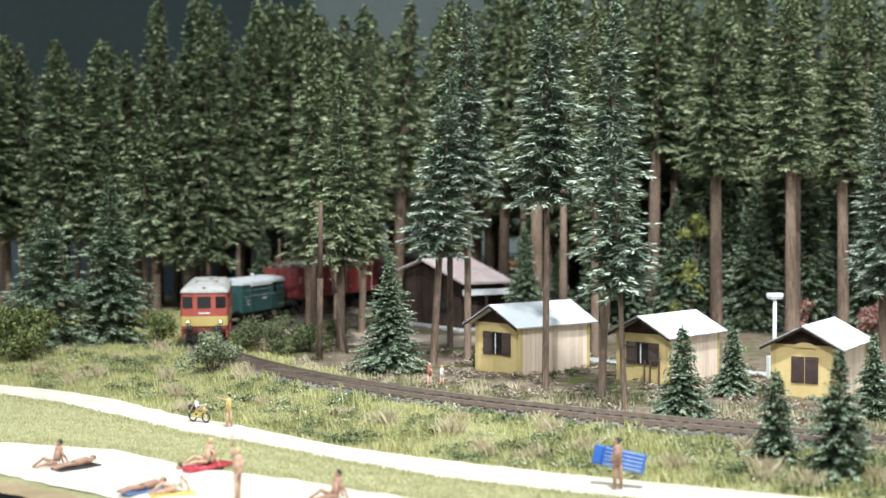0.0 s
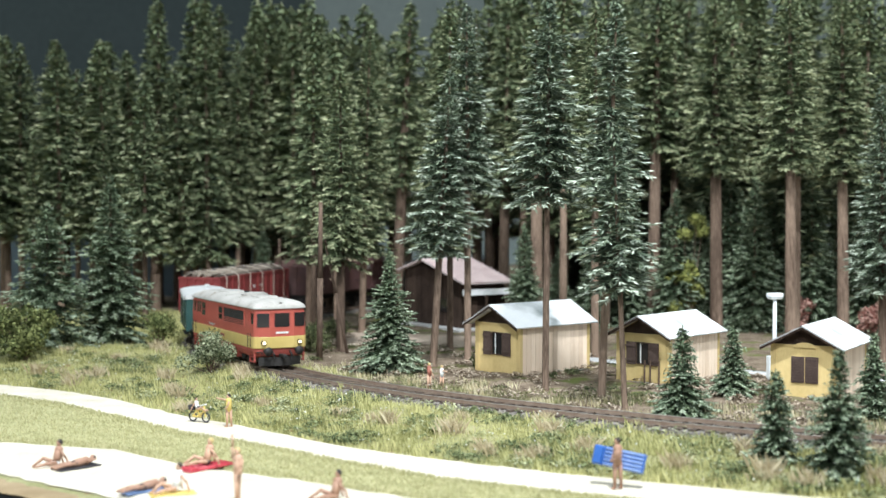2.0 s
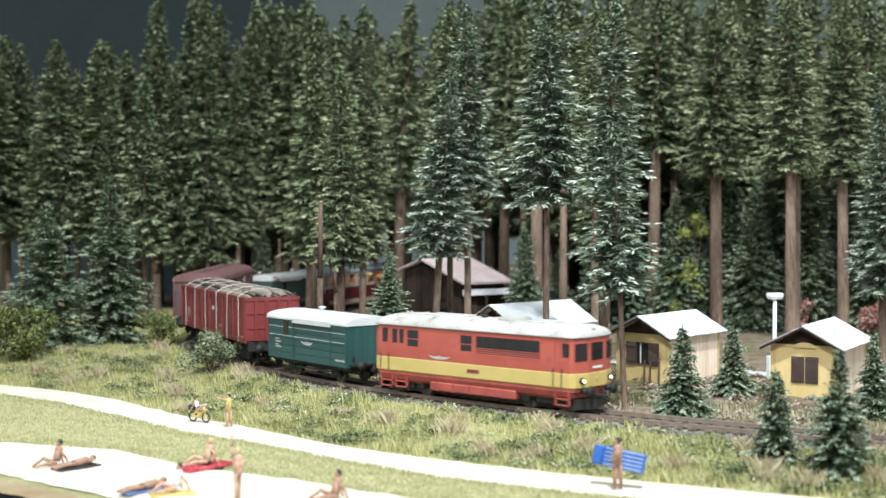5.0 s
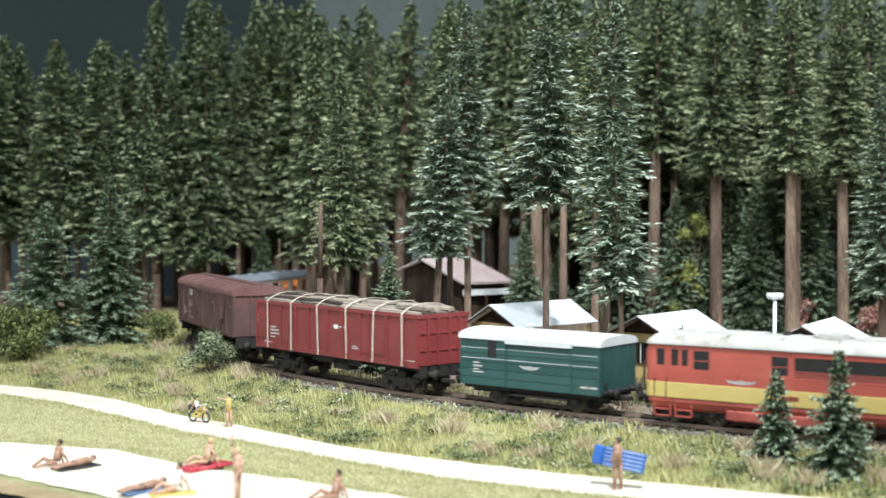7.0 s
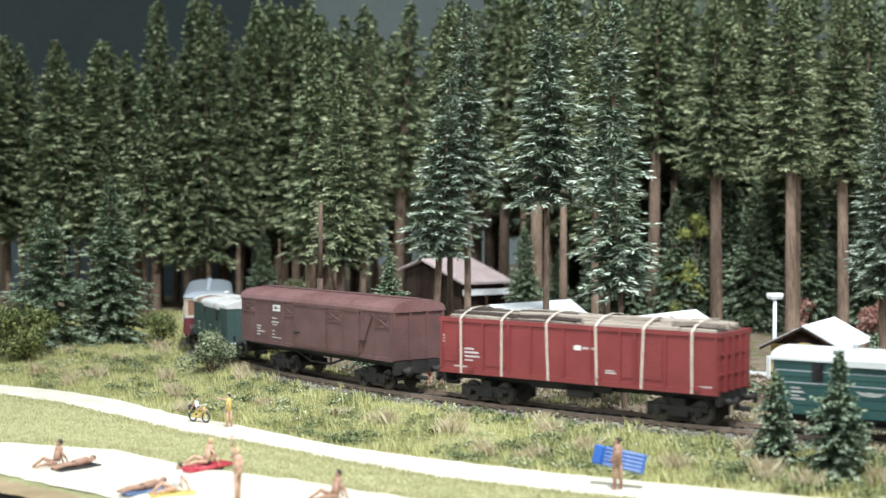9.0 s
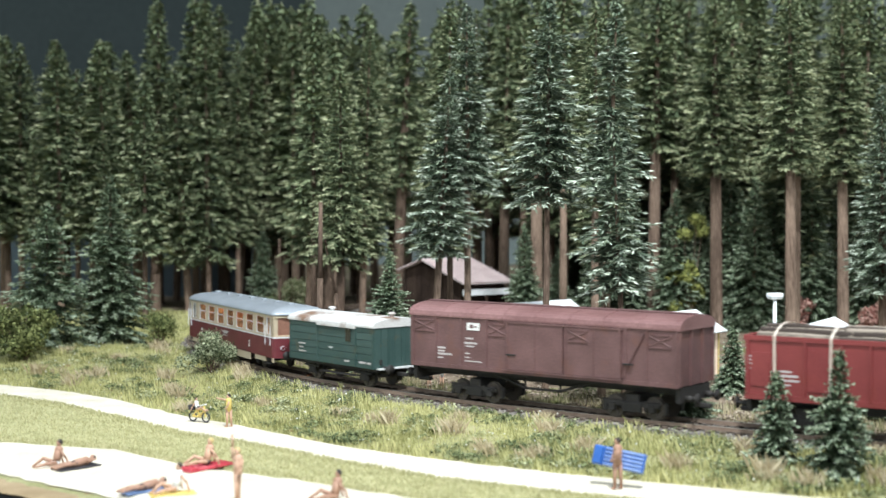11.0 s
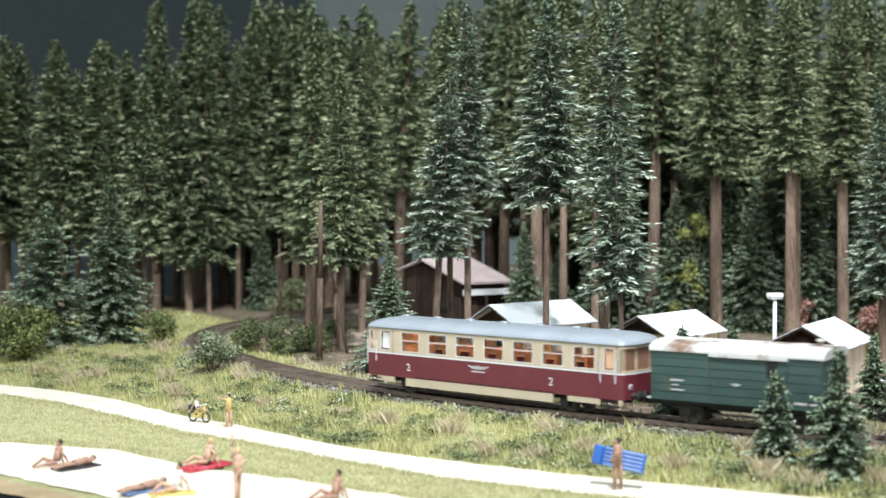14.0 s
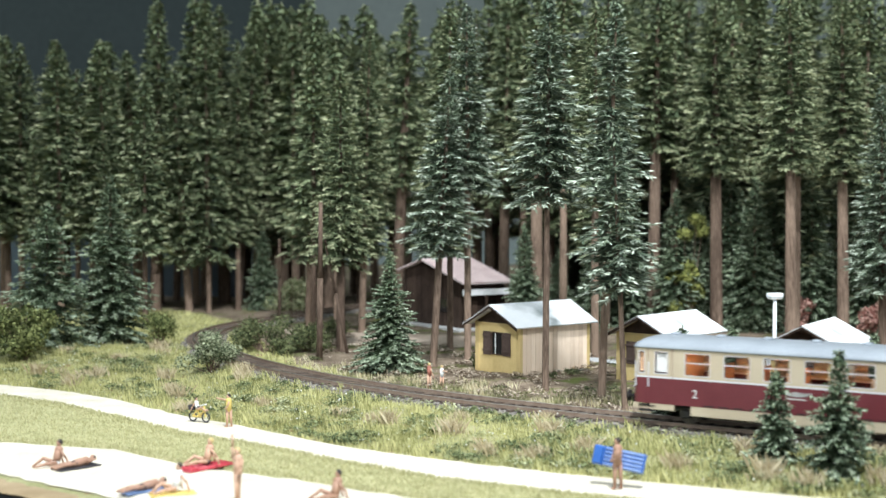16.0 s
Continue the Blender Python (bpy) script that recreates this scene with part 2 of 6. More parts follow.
# ---- track ----
def sweep(name, s0, s1, step, profile, material_, parent=None):
    """A profile of (across, up) points carried along the line."""
    verts, faces = [], []
    ss = np.arange(s0, s1 + step / 2, step)
    m = len(profile)
    for s in ss:
        c, d = track_at(s), track_dir(s)
        nrm = Vector((-d.y, d.x, 0))
        for a, z in profile:
            p = c + nrm * a
            verts.append((p.x, p.y, z))
    for i in range(len(ss) - 1):
        for j in range(m):
            faces.append((i * m + j, i * m + (j + 1) % m, (i + 1) * m + (j + 1) % m, (i + 1) * m + j))
    return raw(name, verts, faces, material_, parent)


def build_track():
    tr = thing("railway_track", Matrix(), "single railway track with brown rails and dark wooden sleepers on ballast", "track")
    tr["kind"] = "structure"
    sweep("ballast_bed", -128, 90, 0.8, [(-1.7, -0.55), (-1.22, -0.24), (1.22, -0.24), (1.7, -0.55)], BALLAST, tr)
    for side in (-0.75, 0.75):
        r = sweep("rail", -128, 90, 0.8, [(side - 0.07, -0.18), (side - 0.045, -0.012), (side + 0.045, -0.012), (side + 0.07, -0.18)], RAIL, tr)
        sweep("railhead", -128, 90, 0.8, [(side - 0.05, -0.011), (side - 0.04, 0.0), (side + 0.04, 0.0), (side + 0.05, -0.011)], RAILTOP, r)
    first, s = None, -55.0
    while s < 26:
        c, d = track_at(s), math.degrees(math.atan2(track_dir(s).y, track_dir(s).x))
        if first is None:
            first = part("sleeper", boxes((-0.12, 0.12, -1.2, 1.2, -0.28, -0.15), bevel=0.02), SLEEPER, tr)
            first.matrix_basis = P(c.x, c.y, 0, d)
        else:
            again("sleeper", first, tr, P(c.x, c.y, 0, d + random.uniform(-1, 1)))
        s += 0.62


build_track()


# ---- conifers ----
def conifer(x, y, h, cb, r, seed, label, needles=None, trunk_r=None, lean=0.0, group="tall spruces", density=1.0, full=0.72, fine=True):
    """Bare trunk up to cb, then a crown of tiered boughs, each a flat fan of needled twigs whose paler ends paint in
    the light on the boughs. h, cb above the ground; r the crown's half width.
    """
    rng = np.random.default_rng(seed)
    t = thing("spruce", P(x, y, ground_z(x, y) - 0.05), label, "tree", group)
    tr = trunk_r or h * 0.012 + 0.06
    bm = bmesh.new()
    rod(bm, (0, 0, 0), (lean * 0.5, 0, h * 0.5), tr, tr * 0.78, 10, False)
    rod(bm, (lean * 0.5, 0, h * 0.5), (lean, 0, h * 0.985), tr * 0.78 if cb > h * 0.4 else tr * 0.5, 0.02, 8, False)
    rod(bm, (0, 0, -0.15), (0, 0, 0.3), tr * 1.3, tr, 10, False)
    smooth(part("trunk", bm, BARK, t))
    ch = h - cb
    small = h < 8
    # twig spacing, tier spacing, boughs in a tier, twig width and length
    gap, layer, more, wide, long = (0.10, 0.25, 12, 0.036, 0.34) if small else ((0.175, 0.46, 10, 0.040, 0.62) if fine else (0.37, 0.68, 7, 0.084, 0.98))
    quads, tipped = [], []

    def twigs(base, az, L, dz, wd, pale):
        """Slim diamonds from base along az, each with a random roll."""
        n = len(az)
        way = np.stack([np.cos(az) * L, np.sin(az) * L, dz], 1)
        roll = rng.uniform(-0.85, 0.85, n)
        off = np.stack([-np.sin(az) * wd * np.cos(roll), np.cos(az) * wd * np.cos(roll), wd * np.sin(roll)], 1)
        mid_ = base + way * rng.uniform(0.35, 0.65, n)[:, None]
        quads.append(np.stack([base - way * 0.12, mid_ + off, base + way, mid_ - off], 1))
        tipped.append(pale)
    z = cb
    while z < h - 0.10:
        f = (z - cb) / ch
        prof = min(1.0, 0.80 + f * 2.0) * (1 - f) ** full * (0.93 + 0.14 * math.sin(z * 2.3 + seed))
        rad = max(r * 1.12 * prof, 0.17)
        nb = int((5 + more * prof) * density)
        a0 = rng.uniform(0, 6.28)
        for b in range(nb):
            az = a0 + b * 6.283 / nb + rng.normal(0, 0.18)
            ln = rad * (rng.uniform(0.68, 1.02) if rng.uniform() < 0.7 else rng.uniform(1.0, 1.22))
            zz = z + rng.normal(0, 0.13 * layer / 0.43)
            rise = 0.75 * f * f - 0.20 + rng.normal(0, 0.09)
            nt = max(4, int(ln / gap))
            u = (np.arange(nt) + rng.uniform(0.1, 0.9, nt)) / nt
            d = ln * (0.03 + 0.97 * u)
            sag = -0.22 * d * u * (1.35 - u)                      # hangs, with the end turned up again
            base = np.stack([math.cos(az) * d + lean * zz / h, math.sin(az) * d, zz + d * rise + sag], 1)
            fan = np.clip(1.15 - u, 0.22, 1.0)
            for side in ((-1, 1, -0.45, 0.45) if fine else (-0.9, 0.9, 0)):
                aa = az + side * rng.uniform(0.45, 1.05, nt) + rng.normal(0, 0.12, nt)
                L = long * (0.45 + 0.75 * fan) * min(1.0, 0.22 + ln / 1.7) * rng.uniform(0.75, 1.25, nt)
                dz = L * (rise * 0.6 + rng.uniform(-0.34, 0.12, nt) + (0.10 if abs(side) < 0.5 else 0.0))
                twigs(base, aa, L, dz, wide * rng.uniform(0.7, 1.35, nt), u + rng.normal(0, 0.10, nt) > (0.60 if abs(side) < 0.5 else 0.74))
            # short needles under the bough, all dark: its underside's shade put into the colour
            k = nt // 2 + 1
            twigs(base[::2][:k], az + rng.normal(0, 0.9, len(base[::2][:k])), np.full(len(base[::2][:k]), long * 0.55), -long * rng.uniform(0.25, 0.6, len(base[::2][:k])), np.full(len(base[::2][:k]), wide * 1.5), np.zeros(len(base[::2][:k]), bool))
        z += layer * rng.uniform(0.75, 1.25) * (0.62 + 0.38 * prof)
    # leader
    n = 30
    k = np.linspace(0, 1, n)
    base = np.stack([np.full(n, lean), np.zeros(n), h - 0.95 + 0.85 * k], 1)
    twigs(base, rng.uniform(0, 6.28, n), 0.30 * (1.15 - k), 0.08 + 0.12 * k, np.full(n, wide * 0.8), k > 0.4)
    verts = np.concatenate(quads).reshape(-1, 3).tolist()
    faces = [(i, i + 1, i + 2, i + 3) for i in range(0, len(verts), 4)]
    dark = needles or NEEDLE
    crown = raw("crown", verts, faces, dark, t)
    crown.data.materials.append(LIT_TIPS[dark.name])
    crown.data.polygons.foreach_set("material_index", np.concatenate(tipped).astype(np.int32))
    return t

TALL = "tall dark green model spruce with a bare brown trunk"
YOUNG = "young green spruce with branches down to the ground"
conifer(5.12, 67.64, 19.64, 9.75, 2.20, 100, TALL, NEEDLE_FROST, trunk_r=0.18, lean=0.15)
conifer(-0.58, 77.62, 17.00, 6.85, 2.20, 101, TALL, NEEDLE_FROST, trunk_r=0.23, lean=1.00)
conifer(7.51, 64.10, 19.20, 10.13, 1.66, 102, TALL, NEEDLE_FROST, trunk_r=0.20, lean=0.67)
conifer(8.23, 61.08, 13.00, 5.76, 1.83, 103, TALL, NEEDLE_FROST, trunk_r=0.14, lean=-0.59)
conifer(1.47, 79.87, 20.99, 10.34, 2.00, 104, TALL, NEEDLE_FROST, trunk_r=0.22, lean=-0.08)
conifer(-6.46, 85.42, 17.78, 5.97, 2.21, 105, TALL, trunk_r=0.30, lean=0.04)
conifer(-5.86, 97.47, 22.29, 6.11, 2.03, 106, TALL, trunk_r=0.26, lean=0.65)
conifer(-10.18, 101.96, 23.39, 5.97, 2.21, 107, TALL, trunk_r=0.25, lean=0.71, fine=False)
conifer(16.17, 104.37, 26.43, 13.70, 2.70, 108, TALL, trunk_r=0.52, lean=0.30, fine=False)
conifer(19.88, 98.34, 25.85, 11.81, 2.70, 109, TALL, trunk_r=0.49, lean=-0.29)
conifer(22.87, 88.86, 24.25, 11.94, 2.30, 110, TALL, trunk_r=0.41, lean=-0.28)
conifer(27.62, 93.36, 24.04, 11.49, 2.72, 111, TALL, trunk_r=0.43, lean=-0.31)
conifer(25.98, 79.87, 16.30, 4.51, 2.06, 112, TALL, NEEDLE_FROST, trunk_r=0.27, lean=-0.24)
conifer(-3.94, 112.31, 26.03, 11.24, 2.90, 113, TALL, trunk_r=0.51, lean=1.29, fine=False)
conifer(4.97, 112.31, 27.28, 10.31, 2.43, 114, TALL, trunk_r=0.47, lean=0.43, fine=False)
conifer(-18.37, 121.56, 27.51, 7.10, 2.43, 115, TALL, trunk_r=0.30, lean=1.80, fine=False)
conifer(-20.23, 117.06, 27.89, 4.99, 2.54, 116, TALL, trunk_r=0.24, lean=-0.23, fine=False)
conifer(-22.18, 118.31, 21.16, 4.84, 2.71, 117, TALL, trunk_r=0.35, lean=-1.34, fine=False)
conifer(-25.41, 119.59, 27.11, 5.64, 2.39, 118, TALL, trunk_r=0.50, lean=0.54, fine=False)
conifer(-22.97, 104.37, 19.11, 6.24, 2.17, 119, TALL, trunk_r=0.22, lean=0.05, fine=False)
conifer(-27.62, 112.31, 22.64, 6.57, 2.90, 120, TALL, trunk_r=0.33, lean=-0.75, fine=False)
conifer(-31.61, 112.31, 22.88, 7.50, 2.81, 121, TALL, trunk_r=0.33, lean=-0.26, fine=False)
conifer(-39.02, 121.56, 24.40, 7.36, 2.79, 122, TALL, trunk_r=0.30, lean=0.00, fine=False)
conifer(-2.93, 74.48, 6.79, 0.41, 1.92, 200, YOUNG, NEEDLE_L, trunk_r=0.14, group="young spruces", density=1.4, full=0.85)
conifer(10.33, 58.33, 4.09, 0.25, 1.37, 201, YOUNG, NEEDLE_L, trunk_r=0.08, group="young spruces", density=1.4, full=0.85)
conifer(14.08, 65.62, 3.36, 0.20, 1.22, 202, YOUNG, NEEDLE_L, trunk_r=0.07, group="young spruces", density=1.4, full=0.85)
conifer(12.01, 48.74, 3.48, 0.21, 1.14, 203, YOUNG, NEEDLE_L, trunk_r=0.07, group="young spruces", density=1.4, full=0.85)
conifer(13.69, 46.71, 4.52, 0.27, 1.36, 204, YOUNG, NEEDLE_L, trunk_r=0.09, group="young spruces", density=1.4, full=0.85)
conifer(18.61, 58.33, 3.72, 0.22, 1.03, 205, YOUNG, NEEDLE_L, trunk_r=0.07, group="young spruces", density=1.4, full=0.85)
conifer(-25.95, 88.86, 9.4, 0.54, 3.5, 206, YOUNG, NEEDLE_L, trunk_r=0.18, group="young spruces", density=1.2, full=0.85)
conifer(-22.39, 91.43, 11.2, 0.63, 3.0, 207, YOUNG, NEEDLE_L, trunk_r=0.21, group="young spruces", density=1.2, full=0.85)
conifer(-16.01, 120.24, 7.38, 0.44, 1.79, 208, YOUNG, NEEDLE_L, trunk_r=0.15, group="young spruces", density=1.2, full=0.85, fine=False)

# ---- forest behind: copies of the trees above, turned and resized ----
def top_line(px):
    """Height of the tree line, as the slope from the eye, along the bearing px = x / y."""
    return float(np.interp(px, [-0.40, -0.33, -0.24, -0.20, -0.10, -0.04, 0.02, 0.10, 0.40], [0.120, 0.126, 0.124, 0.150, 0.148, 0.140, 0.152, 0.172, 0.172]))


TREE_LINE = [(-0.3233, 0.1250, 124), (-0.3325, 0.1196, 118), (-0.3108, 0.1200, 121), (-0.2992, 0.1017, 126), (-0.2871, 0.1217, 123), (-0.2775, 0.1125, 129), (-0.2692, 0.1000, 117), (-0.2587, 0.1042, 120), (-0.2512, 0.1225, 126), (-0.2446, 0.1200, 132), (-0.2342, 0.1133, 128), (-0.2238, 0.1133, 124), (-0.2096, 0.1500, 127), (-0.1967, 0.1158, 131), (-0.1825, 0.1525, 126), (-0.1750, 0.1508, 131), (-0.1613, 0.1475, 128), (-0.1512, 0.1225, 119), (-0.1450, 0.1425, 132), (-0.1371, 0.1533, 126), (-0.1263, 0.1508, 130), (-0.1171, 0.1408, 126), (-0.1058, 0.1342, 131), (-0.0887, 0.1408, 128), (-0.0742, 0.1400, 132), (-0.0608, 0.1475, 126), (-0.0504, 0.1425, 131), (-0.3017, 0.0529, 112), (-0.2475, 0.0529, 111), (-0.3392, 0.1258, 124)]


def clear_of_track(x, y, gap):
    return min((x - a) ** 2 + (y - b) ** 2 for a, b in zip(TX, TY)) > gap * gap


def build_forest():
    rng = random.Random(11)
    pool = [o for o in scene.objects if o.name.startswith("spruce") and o.parent is None]
    tall = [o for o in pool if o["group"] == "tall spruces" and len(o.children[1].data.polygons) < 12000 and o.location.y / K > 95]
    young = [o for o in pool if o["group"] == "young spruces"][-1:]
    size = {o: max(v.co.z for c in o.children for v in c.data.vertices) for o in tall + young}
    spots = [(o.location.x / K, o.location.y / K) for o in pool]

    def put(src, x, y, h, group, label):
        f = h * K / size[src]
        wide = f * rng.uniform(0.92, 1.15)
        m = P(x, y, ground_z(x, y) - 0.05, rng.uniform(0, 360)) @ Matrix.Diagonal((wide, wide, f, 1))
        tagged(copy_thing(src, m), label, "", group)
        spots.append((x, y))
    # tall rows
    for want, y0, y1, gap, b0, b1 in ((20, 100, 116, 3.4, 0.06, 0.37), (26, 118, 140, 3.2, -0.13, 0.40), (10, 140, 165, 3.6, -0.12, 0.40), (9, 118, 128, 2.6, -0.115, 0.04)):
        made = tries = 0
        while made < want and tries < 4000:
            tries += 1
            y = rng.uniform(y0, y1)
            b = rng.uniform(b0, b1)
            x = b * y
            if not clear_of_track(x, y, 3.6) or any((x - a) ** 2 + (y - c) ** 2 < gap * gap for a, c in spots):
                continue
            if (96 < y < 110 and -8 < x < 8) or (b < -0.11 and y > 134):
                continue
            h = 8.85 + y * (top_line(b) + rng.uniform(-0.022, 0.006)) + 0.4
            put(rng.choice(tall), x, y, h, "forest spruces", "slender dark green spruce in the dense forest")
            made += 1
    # the tree line before the dark wall: bearing, slope of the tip, distance
    for b, up, y in TREE_LINE:
        put(rng.choice(tall), b * y, y, 9.27 + y * up, "forest spruces", "slender dark green spruce in the dense forest")
    # low dark growth between the trunks on the far side
    made = 0
    while made < 18:
        y = rng.uniform(111, 128)
        x = rng.uniform(0.045, 0.36) * y
        if any((x - a) ** 2 + (y - c) ** 2 < 2.4 ** 2 for a, c in spots):
            continue
        put(rng.choice(young), x, y, rng.uniform(7, 15), "forest undergrowth", "dark bushy spruce branching from the ground")
        made += 1
    # lighter young growth in the gaps between the front trunks
    for b, y in ((0.060, 99), (0.085, 103), (0.108, 99), (0.135, 104), (0.190, 102), (0.212, 103), (0.230, 99.5), (0.244, 101), (0.272, 100), (0.290, 101), (0.311, 99), (0.335, 100), (0.07, 110), (0.172, 101)):
        put(rng.choice(young), b * y, y, rng.uniform(9.5, 13) if b > 0.16 else rng.uniform(6, 10), "forest undergrowth", "dark bushy spruce branching from the ground")
    # tall trees closing the wood behind the curve
    for b, y, up in ((-0.129, 127, 0.142), (-0.117, 131, 0.150), (-0.105, 126, 0.136), (-0.094, 130, 0.146)):
        if clear_of_track(b * y, y, 2.4):
            put(rng.choice(tall), b * y, y, 8.85 + y * up, "forest spruces", "slender dark green spruce in the dense forest")


build_forest()

# ---- hall behind the layout ----
HALL = material("hall_wall", (0.028, 0.036, 0.036), (0.037, 0.047, 0.047), 0.05, 0.9, 0.0, 1, spec=0.1)
HALLGREY = material("grey_partition", (0.11, 0.128, 0.122), (0.14, 0.16, 0.152), 0.05, 0.9, 0.0, 1, spec=0.1)
BOARD = material("blue_grey_board", (0.13, 0.165, 0.195), (0.16, 0.20, 0.235), 0.1, 0.8, 0.0, 2, spec=0.2)
EDGE = material("white_board_edge", (0.55, 0.55, 0.55), (0.7, 0.7, 0.7), 0.3, 0.7, 0.0, 3)
w = part("wall_back", boxes((-260, -21.8, 222, 226, -40, 190)), HALL)
tagged(w, "dark blue-grey hall wall behind the layout", "wall", kind="structure")
w = part("wall_partition", boxes((-21.8, 300, 220, 226, -40, 190)), HALLGREY)
tagged(w, "plain light grey partition wall behind the layout", "wall", kind="structure")
b = thing("rear_board", P(-60, 137, 0), "blue-grey rear board of the layout with a white top edge", "board")
part("panel", boxes((-90, 46, 0, 1.0, -2, 6.25)), BOARD, b)
part("top_edge", boxes((-90, 46, -0.2, 1.2, 6.25, 6.75)), EDGE, b, "white top edge")


# ---- rolling stock ----
LOCO_RED = material("locomotive_red", (0.34, 0.062, 0.044), (0.42, 0.092, 0.066), 0.8, 0.42, 0.1, 18, spots=((0.30, 0.06, 0.04), 0.02, 1.5))
LOCO_SKIRT = material("weathered_red_skirt", (0.26, 0.05, 0.04), (0.42, 0.085, 0.065), 1.2, 0.6, 0.2, 14)
YELLOW = material("band_yellow", (0.48, 0.36, 0.115), (0.57, 0.43, 0.155), 0.9, 0.42, 0.1, 18)
ROOF_PALE = material("dusty_grey_roof", (0.32, 0.305, 0.28), (0.50, 0.48, 0.45), 0.9, 0.75, 0.2, 10, spots=((0.30, 0.27, 0.23), 0.04, 1.2))
ROOF_WHITE = material("white_van_roof", (0.50, 0.505, 0.50), (0.63, 0.635, 0.63), 0.8, 0.6, 0.1, 12)
ROOF_TORN = material("worn_white_roof", (0.48, 0.465, 0.445), (0.62, 0.61, 0.595), 0.9, 0.7, 0.2, 10, spots=((0.20, 0.12, 0.08), 0.09, 0.8))
ROOF_BLUE = material("silver_blue_roof", (0.25, 0.275, 0.305), (0.33, 0.36, 0.395), 0.6, 0.38, 0.05, 14, metal=0.15)
GREEN = material("bottle_green_paint", (0.018, 0.062, 0.058), (0.03, 0.085, 0.078), 0.9, 0.45, 0.1, 16, objrand=0.25)
GREEN_OLD = material("faded_green_paint", (0.026, 0.058, 0.052), (0.045, 0.082, 0.074), 1.1, 0.55, 0.2, 12, spots=((0.06, 0.07, 0.05), 0.03, 1.5), objrand=0.25)
WAGON_RED = material("oxide_red_paint", (0.165, 0.026, 0.026), (0.235, 0.042, 0.040), 0.7, 0.5, 0.15, 14, spots=((0.20, 0.035, 0.03), 0.05, 1.0))
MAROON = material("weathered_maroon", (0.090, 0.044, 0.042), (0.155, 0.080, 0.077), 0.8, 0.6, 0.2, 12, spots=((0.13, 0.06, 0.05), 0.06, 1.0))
# maroon of the box car's roof, a lighter tone than its sides
MAROON_ROOF = material("lighter_maroon_roof", (0.14, 0.066, 0.063), (0.26, 0.140, 0.135), 0.35, 0.36, 0.15, 10)
CREAM = material("cream_paint", (0.44, 0.36, 0.255), (0.51, 0.43, 0.315), 0.9, 0.4, 0.05, 16)
WINE = material("wine_red_paint", (0.105, 0.016, 0.022), (0.145, 0.026, 0.033), 0.9, 0.4, 0.05, 16)
PALE = material("pale_grey_stripe", (0.55, 0.55, 0.58), (0.64, 0.64, 0.67), 1, 0.4, 0.0, 16)
FRAME = material("sooty_underframe", (0.010, 0.009, 0.009), (0.026, 0.022, 0.019), 1.5, 0.7, 0.3, 12)
STEEL = material("worn_wheel_steel", (0.06, 0.05, 0.045), (0.14, 0.12, 0.10), 2, 0.45, 0.1, 14, metal=0.6)
WHITE = material("white_lettering", (0.62, 0.62, 0.60), (0.72, 0.72, 0.70), 2, 0.5, 0.0, 20)
LETTERING = material("faded_lettering", (0.40, 0.36, 0.35), (0.52, 0.48, 0.47), 2, 0.6, 0.0, 20)
STRAP = material("pale_webbing", (0.52, 0.44, 0.36), (0.66, 0.58, 0.50), 2, 0.8, 0.2, 20)
LOG = material("bark_logs", (0.045, 0.032, 0.025), (0.30, 0.25, 0.20), 1.6, 0.9, 0.6, 10, stretch=(0.25, 1, 1), objrand=0.55)
CURTAIN = material("orange_interior", (0.52, 0.29, 0.16), (0.64, 0.41, 0.25), 0.8, 0.8, 0.1, 12)
BLIND = material("brown_blind", (0.20, 0.095, 0.065), (0.30, 0.155, 0.11), 0.8, 0.5, 0.1, 12)
GLASS = bpy.data.materials.new("dark_window_glass")
GLASS.use_nodes = True
GLASS.node_tree.nodes["Principled BSDF"].inputs["Base Color"].default_value = (0.02, 0.018, 0.018, 1)
GLASS.node_tree.nodes["Principled BSDF"].inputs["Roughness"].default_value = 0.08
CLEAR = bpy.data.materials.new("clear_window_glass")
CLEAR.use_nodes = True
CLEAR.node_tree.nodes["Principled BSDF"].inputs["Transmission Weight"].default_value = 1.0
CLEAR.node_tree.nodes["Principled BSDF"].inputs["Roughness"].default_value = 0.02
CLEAR.node_tree.nodes["Principled BSDF"].inputs["IOR"].default_value = 1.2
LAMPGLOW = glow("headlamp_glow", (1.0, 0.86, 0.55), 2.5)
CABINGLOW = glow("warm_ceiling_light", (1.0, 0.60, 0.28), 22.0)
TAILGLOW = glow("red_tail_lamp", (1.0, 0.05, 0.05), 2.5)


def plan_body(half_l, half_w, r=0.35, nose=0.0, seg=4):
    """Plan outline of a vehicle body, counter-clockwise: straight sides, rounded corners, ends bowed by nose."""
    pts = []
    for sx, sy, a0 in ((1, -1, -90), (1, 1, 0), (-1, 1, 90), (-1, -1, 180)):
        for i in range(seg + 1):
            a = radians(a0 + 90 * i / seg)
            pts.append((sx * (half_l - r) + r * math.cos(a), sy * (half_w - r) + r * math.sin(a)))
        if nose and sy * sx < 0:
            side = sx
            for yy in ((-0.45, 0.45) if sx > 0 else (0.45, -0.45)):
                pts.append((side * (half_l + nose), yy * half_w))
    return pts


